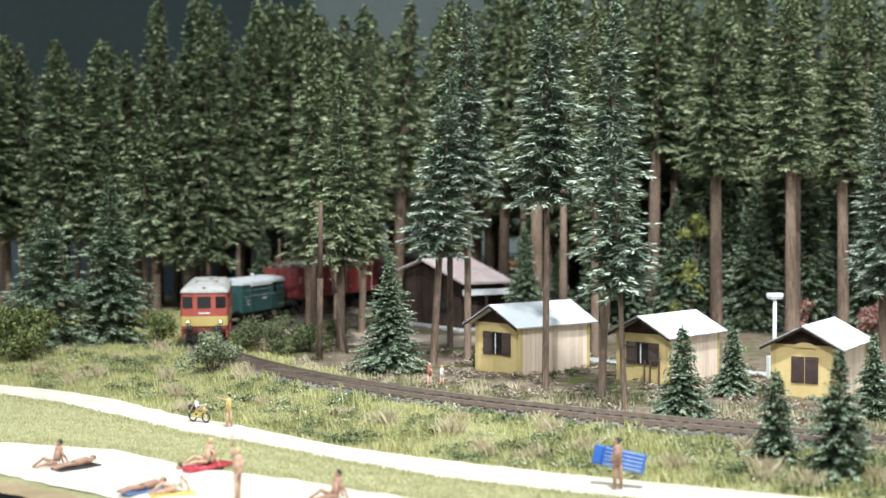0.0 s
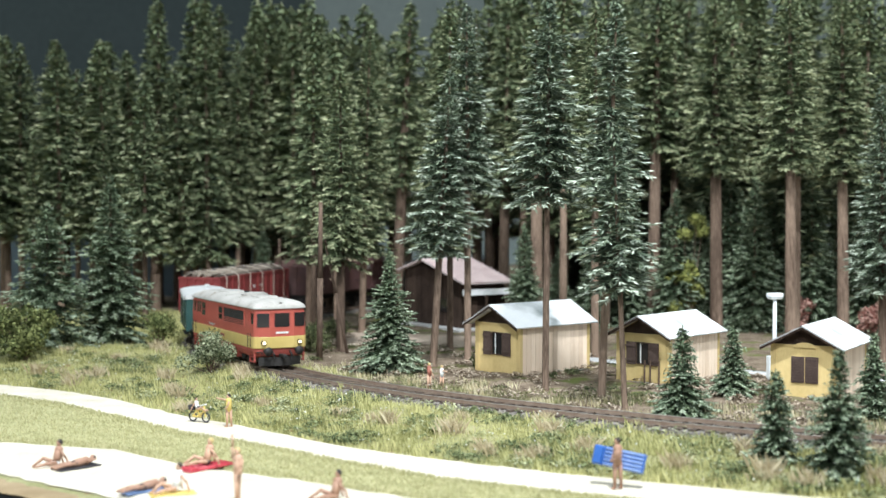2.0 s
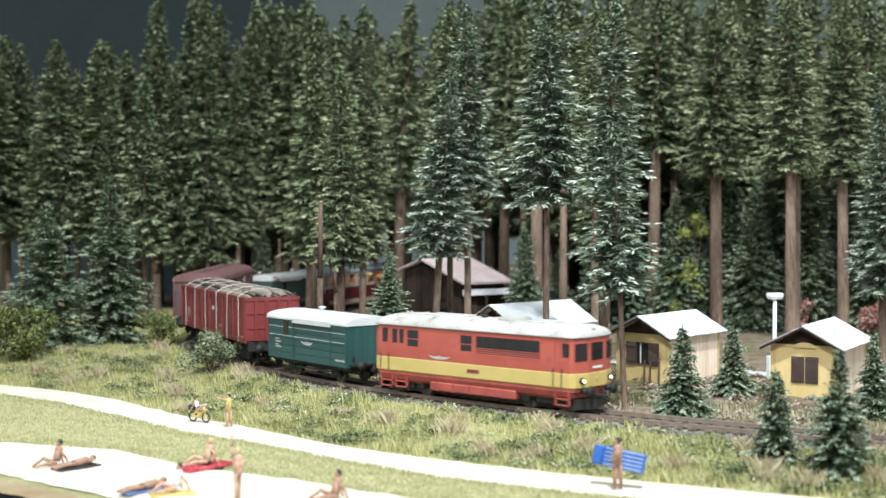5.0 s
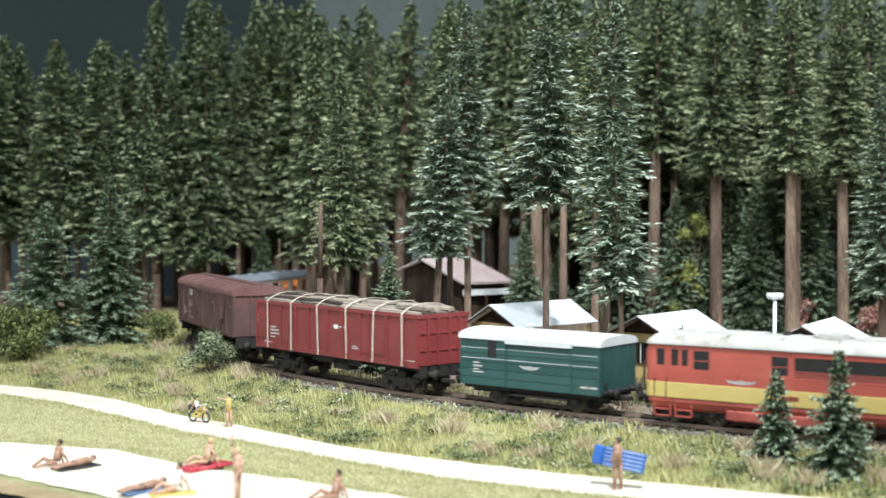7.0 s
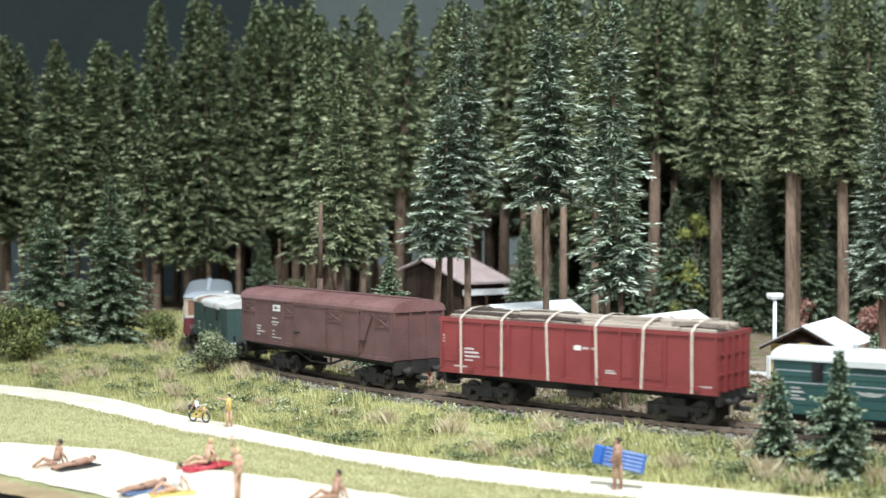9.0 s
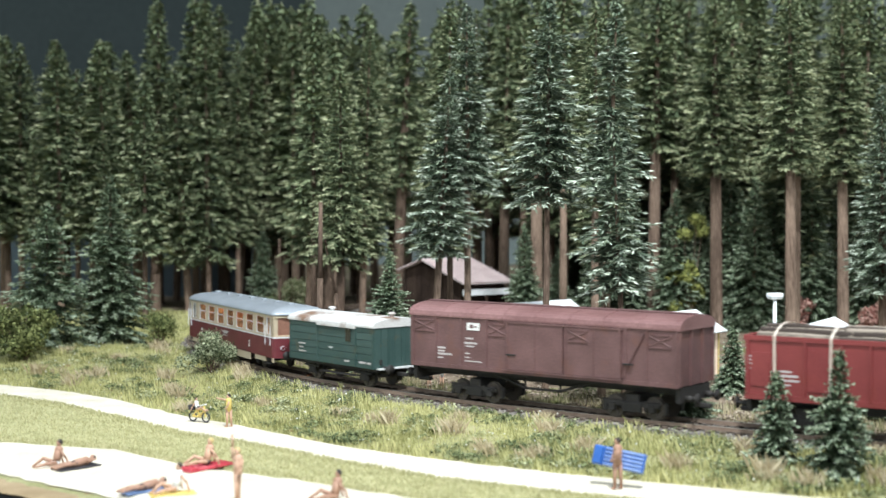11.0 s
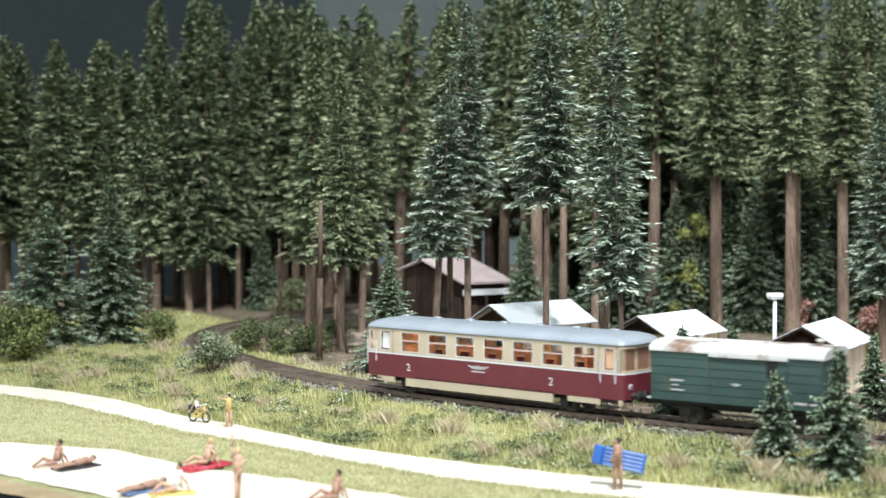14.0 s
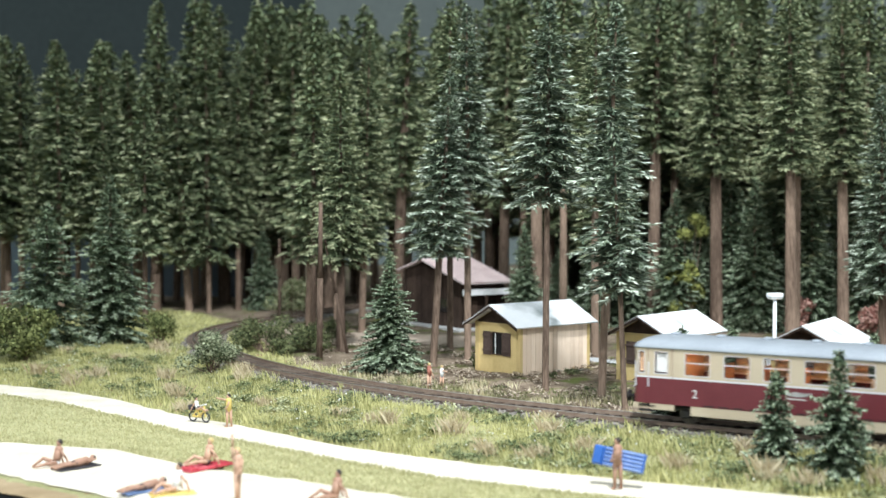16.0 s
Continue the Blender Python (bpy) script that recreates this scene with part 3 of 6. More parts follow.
def hull(bm, plan, levels):
    """Skin through copies of a plan outline at (z, inset) levels, closed above and below."""
    rings = []
    cx = sum(p[0] for p in plan) / len(plan)
    mx = max(abs(p[0] - cx) for p in plan)
    my = max(abs(p[1]) for p in plan)
    for z, inset in levels:
        fx, fy = (mx - inset) / mx, (my - inset) / my
        rings.append([bm.verts.new((cx + (x - cx) * fx, y * fy, z)) for x, y in plan])
    n = len(plan)
    for a, b in zip(rings, rings[1:]):
        for i in range(n):
            bm.faces.new((a[i], a[(i + 1) % n], b[(i + 1) % n], b[i]))
    bm.faces.new(list(reversed(rings[0])))
    bm.faces.new(rings[-1])
    return bm


def plate(bm, p, q, z0, z1, out=0.02, thick=0.05):
    """A thin slab on the wall from plan point p to q; the wall's outside is on the right of that way."""
    d = Vector((q[0] - p[0], q[1] - p[1], 0))
    L = d.length
    d.normalize()
    nrm = Vector((d.y, -d.x, 0))
    a = Vector((p[0], p[1], 0))
    m = Matrix(((d.x, nrm.x, 0, a.x), (d.y, nrm.y, 0, a.y), (0, 0, 1, 0), (0, 0, 0, 1)))
    vs = bmesh.ops.create_cube(bm, size=1.0, matrix=m @ Matrix.Translation((L / 2, out - thick / 2, (z0 + z1) / 2)) @ Matrix.Diagonal((L, thick, z1 - z0, 1)))
    bmesh.ops.recalc_face_normals(bm, faces=list({f for v in vs["verts"] for f in v.link_faces}))
    return bm


def sides(rows, w, out=0.02, thick=0.05):
    """Plates on both long sides: rows of (x0, x1, z0, z1)."""
    bm = bmesh.new()
    for x0, x1, z0, z1 in rows:
        plate(bm, (x0, -w), (x1, -w), z0, z1, out, thick)
        plate(bm, (x1, w), (x0, w), z0, z1, out, thick)
    return bm


def side_parts(name, rows, w, mat, parent, out=0.02, thick=0.05, label=""):
    for x0, x1, z0, z1 in rows:
        part(name, plate(bmesh.new(), (x0, -w), (x1, -w), z0, z1, out, thick), mat, parent, label)
        part(name, plate(bmesh.new(), (x1, w), (x0, w), z0, z1, out, thick), mat, parent, label)


def arc_roof(bm, x0, x1, w, z0, rise, seg=10, thick=0.08, drop=0.0):
    """A barrel roof from x0 to x1."""
    ring = []
    for x in (x0, x1):
        row = []
        for i in range(seg + 1):
            a = math.pi * i / seg
            y = -w * math.cos(a)
            row.append(bm.verts.new((x, y, z0 + rise * math.sin(a) ** 0.8)))
        row += [bm.verts.new((x, w, z0 - thick)), bm.verts.new((x, -w, z0 - thick))]
        ring.append(row)
    n = len(ring[0])
    for i in range(n):
        bm.faces.new((ring[0][i], ring[1][i], ring[1][(i + 1) % n], ring[0][(i + 1) % n]))
    bm.faces.new(ring[0])
    bm.faces.new(list(reversed(ring[1])))
    bmesh.ops.recalc_face_normals(bm, faces=bm.faces[:])
    return bm


WHEELS = []          # (wheelset, its radius)
BOGIES = []          # (bogie, vehicle key, its place along the vehicle)


def wheelset(parent, x, r=0.46):
    bm = bmesh.new()
    rod(bm, (0, -0.85, 0), (0, 0.85, 0), 0.09, seg=8)
    for sy in (-1, 1):
        rod(bm, (0, sy * 0.69, 0), (0, sy * 0.80, 0), r, seg=20)
        rod(bm, (0, sy * 0.64, 0), (0, sy * 0.69, 0), r + 0.05, seg=20)
        for k in range(6):
            a = k * math.pi / 3
            rod(bm, (0.12 * math.cos(a), sy * 0.81, 0.12 * math.sin(a)), (r * 0.8 * math.cos(a), sy * 0.81, r * 0.8 * math.sin(a)), 0.035, seg=5)
    w = part("wheelset", bm, STEEL, parent)
    w.matrix_basis = P(x, 0, r)
    WHEELS.append((w, r, (x, 0, r)))
    return w


def bogie(parent, key, x, base=1.8, r=0.46):
    bm = bmesh.new()
    for sy in (-1, 1):
        box(bm, -base / 2 - 0.35, base / 2 + 0.35, sy * 1.0 - 0.07, sy * 1.0 + 0.07, 0.52, 0.74, 0.03)
        box(bm, -0.45, 0.45, sy * 1.02 - 0.09, sy * 1.02 + 0.09, 0.30, 0.70, 0.03)
        for sx in (-1, 1):
            box(bm, sx * base / 2 - 0.16, sx * base / 2 + 0.16, sy * 1.06 - 0.10, sy * 1.06 + 0.10, 0.32, 0.66, 0.04)
            rod(bm, (sx * base / 2 - 0.30, sy * 1.02, 0.35), (sx * base / 2 - 0.30, sy * 1.02, 0.8), 0.07, seg=6)
            box(bm, sx * (base / 2 + 0.52) - 0.05, sx * (base / 2 + 0.52) + 0.05, sy * 0.75 - 0.1, sy * 0.75 + 0.1, 0.25, 0.75)
    box(bm, -0.30, 0.30, -1.0, 1.0, 0.5, 1.05, 0.03)
    b = part("bogie", bm, FRAME, parent)
    b.matrix_basis = P(x, 0, 0)
    for sx in (-1, 1):
        wheelset(b, sx * base / 2, r)
    BOGIES.append((b, key, x))
    return b


def underframe(t, half, z1, w=1.2, buffers=0.5, zb=1.0):
    bm = boxes((-half + 0.05, half - 0.05, -w, w, z1 - 0.16, z1 + 0.02), (-half + 0.02, -half + 0.2, -1.35, 1.35, 0.88, z1), (half - 0.2, half - 0.02, -1.35, 1.35, 0.88, z1))
    for sy in (-0.5, 0.5):
        box(bm, -half * 0.98, half * 0.98, sy - 0.08, sy + 0.08, z1 - 0.4, z1 - 0.1)
    part("underframe", bm, FRAME, t)
    for sx in (-1, 1):
        for sy in (-0.88, 0.88):
            bb = bmesh.new()
            rod(bb, (sx * half, sy, zb), (sx * (half + buffers * 0.55), sy, zb), 0.13, seg=10)
            rod(bb, (sx * (half + buffers * 0.55), sy, zb), (sx * (half + buffers * 0.9), sy, zb), 0.08, seg=10)
            rod(bb, (sx * (half + buffers * 0.9), sy, zb), (sx * (half + buffers), sy, zb), 0.24, seg=14)
            smooth(part("buffer", bb, FRAME, t))
        part("coupling", boxes((min(sx * half, sx * (half + 0.7)), max(sx * half, sx * (half + 0.7)), -0.12, 0.12, 0.62, 0.80), bevel=0.03), FRAME, t)


def bars(rows, w, name, parent):
    """Unreadable lettering as plain pale bars: rows of (x0, z, length, height), on both sides."""
    for x0, z, ln, hh in rows:
        part(name, plate(bmesh.new(), (x0, -w), (x0 + ln, -w), z, z + hh, 0.012, 0.02), LETTERING, parent, "line of pale lettering")
        part(name, plate(bmesh.new(), (-x0, w), (-x0 - ln, w), z, z + hh, 0.012, 0.02), LETTERING, parent, "line of pale lettering")


def wings(x0, x1, z0, z1, w, name, parent, mat=None):
    """A winged emblem as a plain pale shape on each side."""
    for sy in (-1, 1):
        bm = bmesh.new()
        y = sy * (w + 0.012)
        m = (x0 + x1) / 2
        pts = [(x0, z1), (x0 + 0.25, z0 + 0.03), (m, z0), (x1 - 0.25, z0 + 0.03), (x1, z1), (m + 0.18, z1 - 0.03), (m, z1 + 0.02), (m - 0.18, z1 - 0.03)]
        vs = [bm.verts.new((sy * -1 * px, y, pz)) for px, pz in pts]
        bm.faces.new(vs if sy > 0 else list(reversed(vs)))
        bmesh.ops.solidify(bm, geom=bm.faces[:], thickness=-0.01)
        part(name, bm, mat or WHITE, parent, "pale winged emblem")


def numeral(text, x, z, y, size, parent, flip):
    cu = bpy.data.curves.new("numeral", "FONT")
    cu.body, cu.size, cu.extrude = text, size * K, 0.006 * K
    cu.align_x = "CENTER"
    tmp = bpy.data.objects.new("numeral", cu)
    me = bpy.data.meshes.new_from_object(tmp)
    bpy.data.objects.remove(tmp)
    me.materials.append(WHITE)
    ob = new("numeral", me)
    ob.parent = parent
    ob.matrix_basis = P(x, y, z, 180 if flip else 0, 90)
    tagged(ob, "white class numeral")


# -- locomotive --
def build_loco():
    t = thing("locomotive", P(0, 0, 0), "red diesel locomotive with a yellow band and dusty grey roof", "locomotive")
    hl, w = 5.55, 1.5
    plan = plan_body(hl + 0.18, w, 0.30, 0.16)
    part("body", hull(bmesh.new(), plan, [(1.70, 0.0), (2.2, 0.0), (3.26, 0.05)]), LOCO_RED, t)
    part("band", hull(bmesh.new(), plan_body(hl + 0.19, w + 0.01, 0.30, 0.17), [(1.10, 0.03), (1.14, 0), (1.70, 0), (1.74, 0.01)]), YELLOW, t, "yellow painted band")
    part("skirt", hull(bmesh.new(), plan_body(hl + 0.12, w - 0.03, 0.30, 0.12), [(0.58, 0.30), (0.72, 0.10), (0.95, 0.0), (1.12, 0.0)]), LOCO_SKIRT, t)
    part("side_tank", boxes((-2.3, 2.6, -1.46, 1.46, 0.36, 0.78), bevel=0.06), LOCO_SKIRT, t)
    for sy in (-1, 1):
        for x in (-5.35, -4.45, 4.7):
            bm = boxes((x, x + 0.75, sy * 1.40 - 0.05, sy * 1.40 + 0.05, 0.34, 0.40), (x, x + 0.75, sy * 1.40 - 0.05, sy * 1.40 + 0.05, 0.60, 0.66),
                       (x, x + 0.06, sy * 1.40 - 0.05, sy * 1.40 + 0.05, 0.34, 0.95), (x + 0.69, x + 0.75, sy * 1.40 - 0.05, sy * 1.40 + 0.05, 0.34, 0.95))
            part("step", bm, LOCO_SKIRT, t)
        for k in range(5):
            part("tank_rib", boxes((-1.9 + k * 0.95, -1.82 + k * 0.95, sy * 1.47 - 0.03, sy * 1.47 + 0.03, 0.38, 0.76)), LOCO_SKIRT, t)
    for sx in (-1, 1):
        bm = bmesh.new()
        vs = [(sx * 5.5, -1.2, 0.15), (sx * 5.95, 0, 0.15), (sx * 5.5, 1.2, 0.15)]
        for (ax, ay, az), (bx, by, bz) in zip(vs, vs[1:]):
            p, q = ((ax, ay), (bx, by)) if sx > 0 else ((bx, by), (ax, ay))
            plate(bm, p, q, 0.16, 0.62, 0.0, 0.06)
        part("snowplough", bm, FRAME, t)
    smooth(part("roof", hull(bmesh.new(), plan_body(hl + 0.20, w + 0.03, 0.34, 0.16), [(3.22, 0.0), (3.27, 0.0), (3.42, 0.08), (3.55, 0.26), (3.65, 0.55), (3.70, 0.95)]), ROOF_PALE, t, "dusty pale grey roof"))
    # roof gear: a round fan, hatches, horn box, exhaust
    fan = bmesh.new()
    rod(fan, (1.5, 0, 3.66), (1.5, 0, 3.80), 0.75, seg=20)
    rod(fan, (1.5, 0, 3.80), (1.5, 0, 3.86), 0.60, seg=20)
    part("roof_fan", fan, ROOF_PALE, t)
    part("roof_hatch", boxes((2.5, 3.9, -0.55, 0.55, 3.66, 3.77), bevel=0.03), ROOF_PALE, t)
    part("roof_hatch", boxes((-3.4, -1.2, -0.6, 0.6, 3.66, 3.76), bevel=0.03), ROOF_PALE, t)
    part("exhaust", rod(bmesh.new(), (-0.4, 0.2, 3.66), (-0.4, 0.2, 3.84), 0.16, seg=10), FRAME, t)
    for k in range(4):
        part("roof_rib", boxes((-4.6 + 0.02 + k * 2.2, -4.53 + k * 2.2, -1.15, 1.15, 3.60, 3.69)), ROOF_PALE, t)
    for sx in (-1, 1):
        lamp_ = rod(bmesh.new(), (sx * 5.20, 0, 3.52), (sx * 5.68, 0, 3.44), 0.17, seg=12)
        hd = part("top_headlamp", lamp_, ROOF_PALE, t)
        part("lens", rod(bmesh.new(), (sx * 5.68, 0, 3.44), (sx * 5.70, 0, 3.437), 0.12, seg=12), GLASS, hd)
    # side windows and louvres
    side_parts("louvre_slot", [(-5.2, -4.87, 2.24, 3.06), (-4.57, -4.28, 2.27, 3.06), (-4.13, -3.88, 2.29, 3.06)], w - 0.03, GLASS, t, 0.02)
    for x0, x1, z0, z1 in ((-3.62, -2.98, 2.26, 3.05), (-0.43, 0.20, 2.24, 3.0)):
        side_parts("window_frame", [(x0 - 0.05, x1 + 0.05, z0 - 0.05, z1 + 0.05)], w - 0.03, LOCO_SKIRT, t, 0.012)
        zc = (z0 + z1) / 2
        side_parts("window_pane", [(x0, x1, z0, zc - 0.03), (x0, x1, zc + 0.03, z1)], w - 0.03, GLASS, t, 0.025)
    side_parts("grille", [(0.46, 3.96, 2.22, 3.02)], w - 0.03, FRAME, t, 0.015, label="large dark ventilation grille")
    side_parts("grille_frame", [(0.40, 4.02, 3.02, 3.08), (0.40, 4.02, 2.16, 2.22), (0.40, 0.46, 2.22, 3.02), (3.96, 4.02, 2.22, 3.02)], w - 0.03, LOCO_RED, t, 0.04)
    side_parts("grille_slat", [(0.48, 3.94, 2.26 + k * 0.085, 2.29 + k * 0.085) for k in range(9)], w - 0.03, FRAME, t, 0.03)
    side_parts("cab_window", [(5.13, 5.46, 2.2, 3.0)], w - 0.03, GLASS, t, 0.02)
    side_parts("door_line", [(4.72, 4.75, 1.0, 3.1), (5.02, 5.05, 1.0, 3.1), (-4.72, -4.69, 1.0, 3.1)], w - 0.02, LOCO_SKIRT, t, 0.02)
    side_parts("handrail", [(4.66, 4.69, 1.15, 1.9), (-4.80, -4.77, 1.15, 1.9), (5.09, 5.12, 1.15, 1.9), (-5.30, -5.27, 1.15, 1.9)], w - 0.02, FRAME, t, 0.06, 0.03)
    side_parts("number_plate", [(-0.04, 0.64, 1.36, 1.52)], w, WAGON_RED, t, 0.03)
    wings(-2.35, -1.0, 1.82, 1.98, w - 0.005, "emblem", t)
    # ends: three windows, headlamps, plate
    for sx in (-1, 1):
        # outer facets run from the corner to the nose; the nose itself is flat
        a, b, c, d = (hl + 0.16, -1.28), (hl + 0.335, -0.66), (hl + 0.335, 0.66), (hl + 0.16, 1.28)
        pts = [a, b, c, d] if sx > 0 else [(-x, -y) for x, y in (a, b, c, d)]
        fa, fb, fc, fd = pts

        def between(p, q, u0, u1):
            return (p[0] + (q[0] - p[0]) * u0, p[1] + (q[1] - p[1]) * u0), (p[0] + (q[0] - p[0]) * u1, p[1] + (q[1] - p[1]) * u1)
        for p, q, u0, u1 in ((fa, fb, -0.12, 0.90), (fb, fc, 0.18, 0.82), (fc, fd, 0.10, 1.12)):
            s0, s1 = between(p, q, u0, u1)
            r0, r1 = between(p, q, u0 - 0.04, u1 + 0.04)
            part("window_frame", plate(bmesh.new(), r0, r1, 2.21, 3.05, 0.0, 0.10), LOCO_SKIRT, t)
            part("windscreen", plate(bmesh.new(), s0, s1, 2.26, 3.0, 0.025, 0.10), GLASS, t)
        for yy in (-1.02, 1.02):
            hb = part("headlamp", rod(bmesh.new(), (sx * (hl + 0.10), yy, 1.42), (sx * (hl + 0.36), yy, 1.42), 0.135, seg=14), FRAME, t, "round headlamp in a dark ring")
            part("lens", rod(bmesh.new(), (sx * (hl + 0.35), yy, 1.42), (sx * (hl + 0.38), yy, 1.42), 0.085, seg=14), LAMPGLOW if sx > 0 else TAILGLOW, hb, "lit lamp lens")
        part("round_plate", rod(bmesh.new(), (sx * (hl + 0.30), 0, 1.44), (sx * (hl + 0.375), 0, 1.44), 0.12, seg=14), YELLOW, t)
        part("end_emblem", plate(bmesh.new(), *(((hl + 0.35, -0.35), (hl + 0.35, 0.35)) if sx > 0 else ((-hl - 0.35, 0.35), (-hl - 0.35, -0.35))), 1.90, 2.0, 0.012, 0.03), WHITE, t)
        for yy in (-0.5, 0.5):
            hose = bmesh.new()
            rod(hose, (sx * (hl + 0.2), yy, 0.95), (sx * (hl + 0.5), yy, 0.75), 0.05, seg=6)
            rod(hose, (sx * (hl + 0.5), yy, 0.75), (sx * (hl + 0.45), yy, 0.45), 0.05, seg=6)
            part("brake_hose", hose, FRAME, t)
    underframe(t, hl + 0.15, 0.95, 1.1, 0.50, 0.98)
    for x in (-3.9, 3.9):
        bogie(t, "loco", x, 1.9, 0.44)
    return t


# -- covered vans --
def build_van(key, label, paint, roof_mat, worn):
    t = thing("covered_van", P(0, 0, 0), label, "rail van", "green vans")
    hl, w = LENGTH[key] / 2, 1.5
    z0, z1 = (0.88, 3.0) if not worn else (1.0, 3.05)
    part("body", boxes((-hl, hl, -w + 0.04, w - 0.04, z0, z1)), paint, t)
    n = 6
    dz = (z1 - z0) / n
    for k in range(n):
        side_parts("plank", [(-hl + 0.02, hl - 0.02, z0 + k * dz + 0.015, z0 + (k + 1) * dz - 0.015)], w - 0.03, paint, t, 0.03, 0.05)
    for sx in (-1, 1):
        for k in range(7):
            y0 = -w + 0.06 + k * (2 * w - 0.12) / 7
            y1 = y0 + (2 * w - 0.12) / 7 - 0.03
            part("end_plank", boxes((sx * hl - 0.03, sx * hl + 0.03, y0, y1, z0 + 0.02, z1 + (0.25 * (1 - ((y0 + y1) / 2 / w) ** 2)))), paint, t)
        for yy in (-0.52, 0.46):
            part("end_post", boxes((sx * hl - 0.05, sx * hl + 0.06, yy, yy + 0.06, z0, z1 + 0.18)), paint, t)
        part("lamp_iron", boxes((sx * hl - 0.05, sx * hl + 0.10, -1.15, -1.0, 1.2, 1.45), bevel=0.02), FRAME, t)
        part("end_platform", boxes((min(sx * hl, sx * (hl + 0.28)), max(sx * hl, sx * (hl + 0.28)), -1.3, 1.3, 0.98, 1.05)), FRAME if not worn else ROOF_WHITE, t)
    side_parts("corner_post", [(-hl, -hl + 0.08, z0, z1), (hl - 0.08, hl, z0, z1)], w, paint, t, 0.02)
    arc = arc_roof(bmesh.new(), -hl - 0.08, hl + 0.08, w + 0.07, z1, 0.34, 12)
    part("roof", arc, roof_mat, t, "worn white roof with rust patches" if worn else "clean white roof")
    if worn:
        side_parts("window", [(1.31, 1.72, 2.2, 2.86)], w, GLASS, t, 0.03)
        side_parts("gutter", [(-1.02, 2.16, 2.86, 2.98)], w, ROOF_TORN, t, 0.10, 0.10)
        side_parts("door_edge", [(-1.05, -1.0, 1.05, 2.86), (2.10, 2.15, 1.05, 2.86)], w, paint, t, 0.05)
        rows = [(-2.66, 1.8, 0.55, 0.07), (-2.6, 1.62, 0.3, 0.05), (-2.66, 1.42, 0.6, 0.06), (1.2, 1.2, 0.4, 0.09), (2.4, 1.22, 0.5, 0.10), (3.0, 1.22, 0.3, 0.09)]
        wings(-0.25, 0.40, 1.74, 1.86, w, "emblem", t)
        vent_x = (-2.0, 2.9)
    else:
        side_parts("window", [(-2.09, -1.64, 2.17, 2.86)], w, GLASS, t, 0.03)
        side_parts("gutter", [(-1.12, 2.28, 2.80, 3.04)], w, ROOF_WHITE, t, 0.12, 0.12)
        side_parts("door_edge", [(-1.15, -1.1, 0.95, 2.8), (2.2, 2.25, 0.95, 2.8)], w, paint, t, 0.05)
        # highlights along two plank grooves, painted as thin pale bars
        side_parts("pale_beading", [(-hl + 0.05, hl - 0.05, zz, zz + 0.022) for zz in (2.07, 2.52)], w, PALE, t, 0.012, 0.02, "thin pale line painted as a plank groove's highlight")
        rows = [(-2.88, 1.85, 0.35, 0.06), (-2.88, 1.70, 0.5, 0.07), (-2.88, 1.56, 0.3, 0.05), (-2.88, 1.44, 0.55, 0.06), (2.69, 1.16, 0.38, 0.09), (3.15, 1.16, 0.35, 0.09)]
        wings(-0.45, 0.70, 1.72, 1.9, w, "emblem", t)
        vent_x = (-0.9,)
    bars(rows, w, "lettering_line", t)
    for x in vent_x:
        vt = bmesh.new()
        rod(vt, (x, 0.1, z1 + 0.30), (x, 0.1, z1 + 0.5), 0.12, seg=10)
        rod(vt, (x, 0.1, z1 + 0.5), (x, 0.1, z1 + 0.58), 0.2, 0.14, seg=10)
        part("roof_vent", vt, roof_mat, t)
    underframe(t, hl, z0, 1.25, 0.55, 1.0)
    for x in (-1.95, 2.05) if not worn else (-2.1, 2.2):
        wheelset(t, x, 0.47)
        for sy in (-1, 1):
            bm = boxes((x - 0.2, x + 0.2, sy * 1.05 - 0.1, sy * 1.05 + 0.1, 0.34, 0.68), bevel=0.04)
            box(bm, x - 0.65, x + 0.65, sy * 1.07 - 0.05, sy * 1.07 + 0.05, 0.66, 0.76)
            rod(bm, (x - 0.30, sy * 1.07, 0.3), (x - 0.22, sy * 1.07, z0 - 0.1), 0.05, seg=6)
            rod(bm, (x + 0.30, sy * 1.07, 0.3), (x + 0.22, sy * 1.07, z0 - 0.1), 0.05, seg=6)
            part("axle_guard", bm, FRAME, t)
            part("brake_shoe", boxes((x + 0.5, x + 0.62, sy * 0.75 - 0.07, sy * 0.75 + 0.07, 0.25, 0.75)), FRAME, t)
    part("step_board", boxes((-0.9, 2.0, -1.5, -1.2, 0.55, 0.60), (-0.9, 2.0, 1.2, 1.5, 0.55, 0.60)), FRAME, t)
    return t


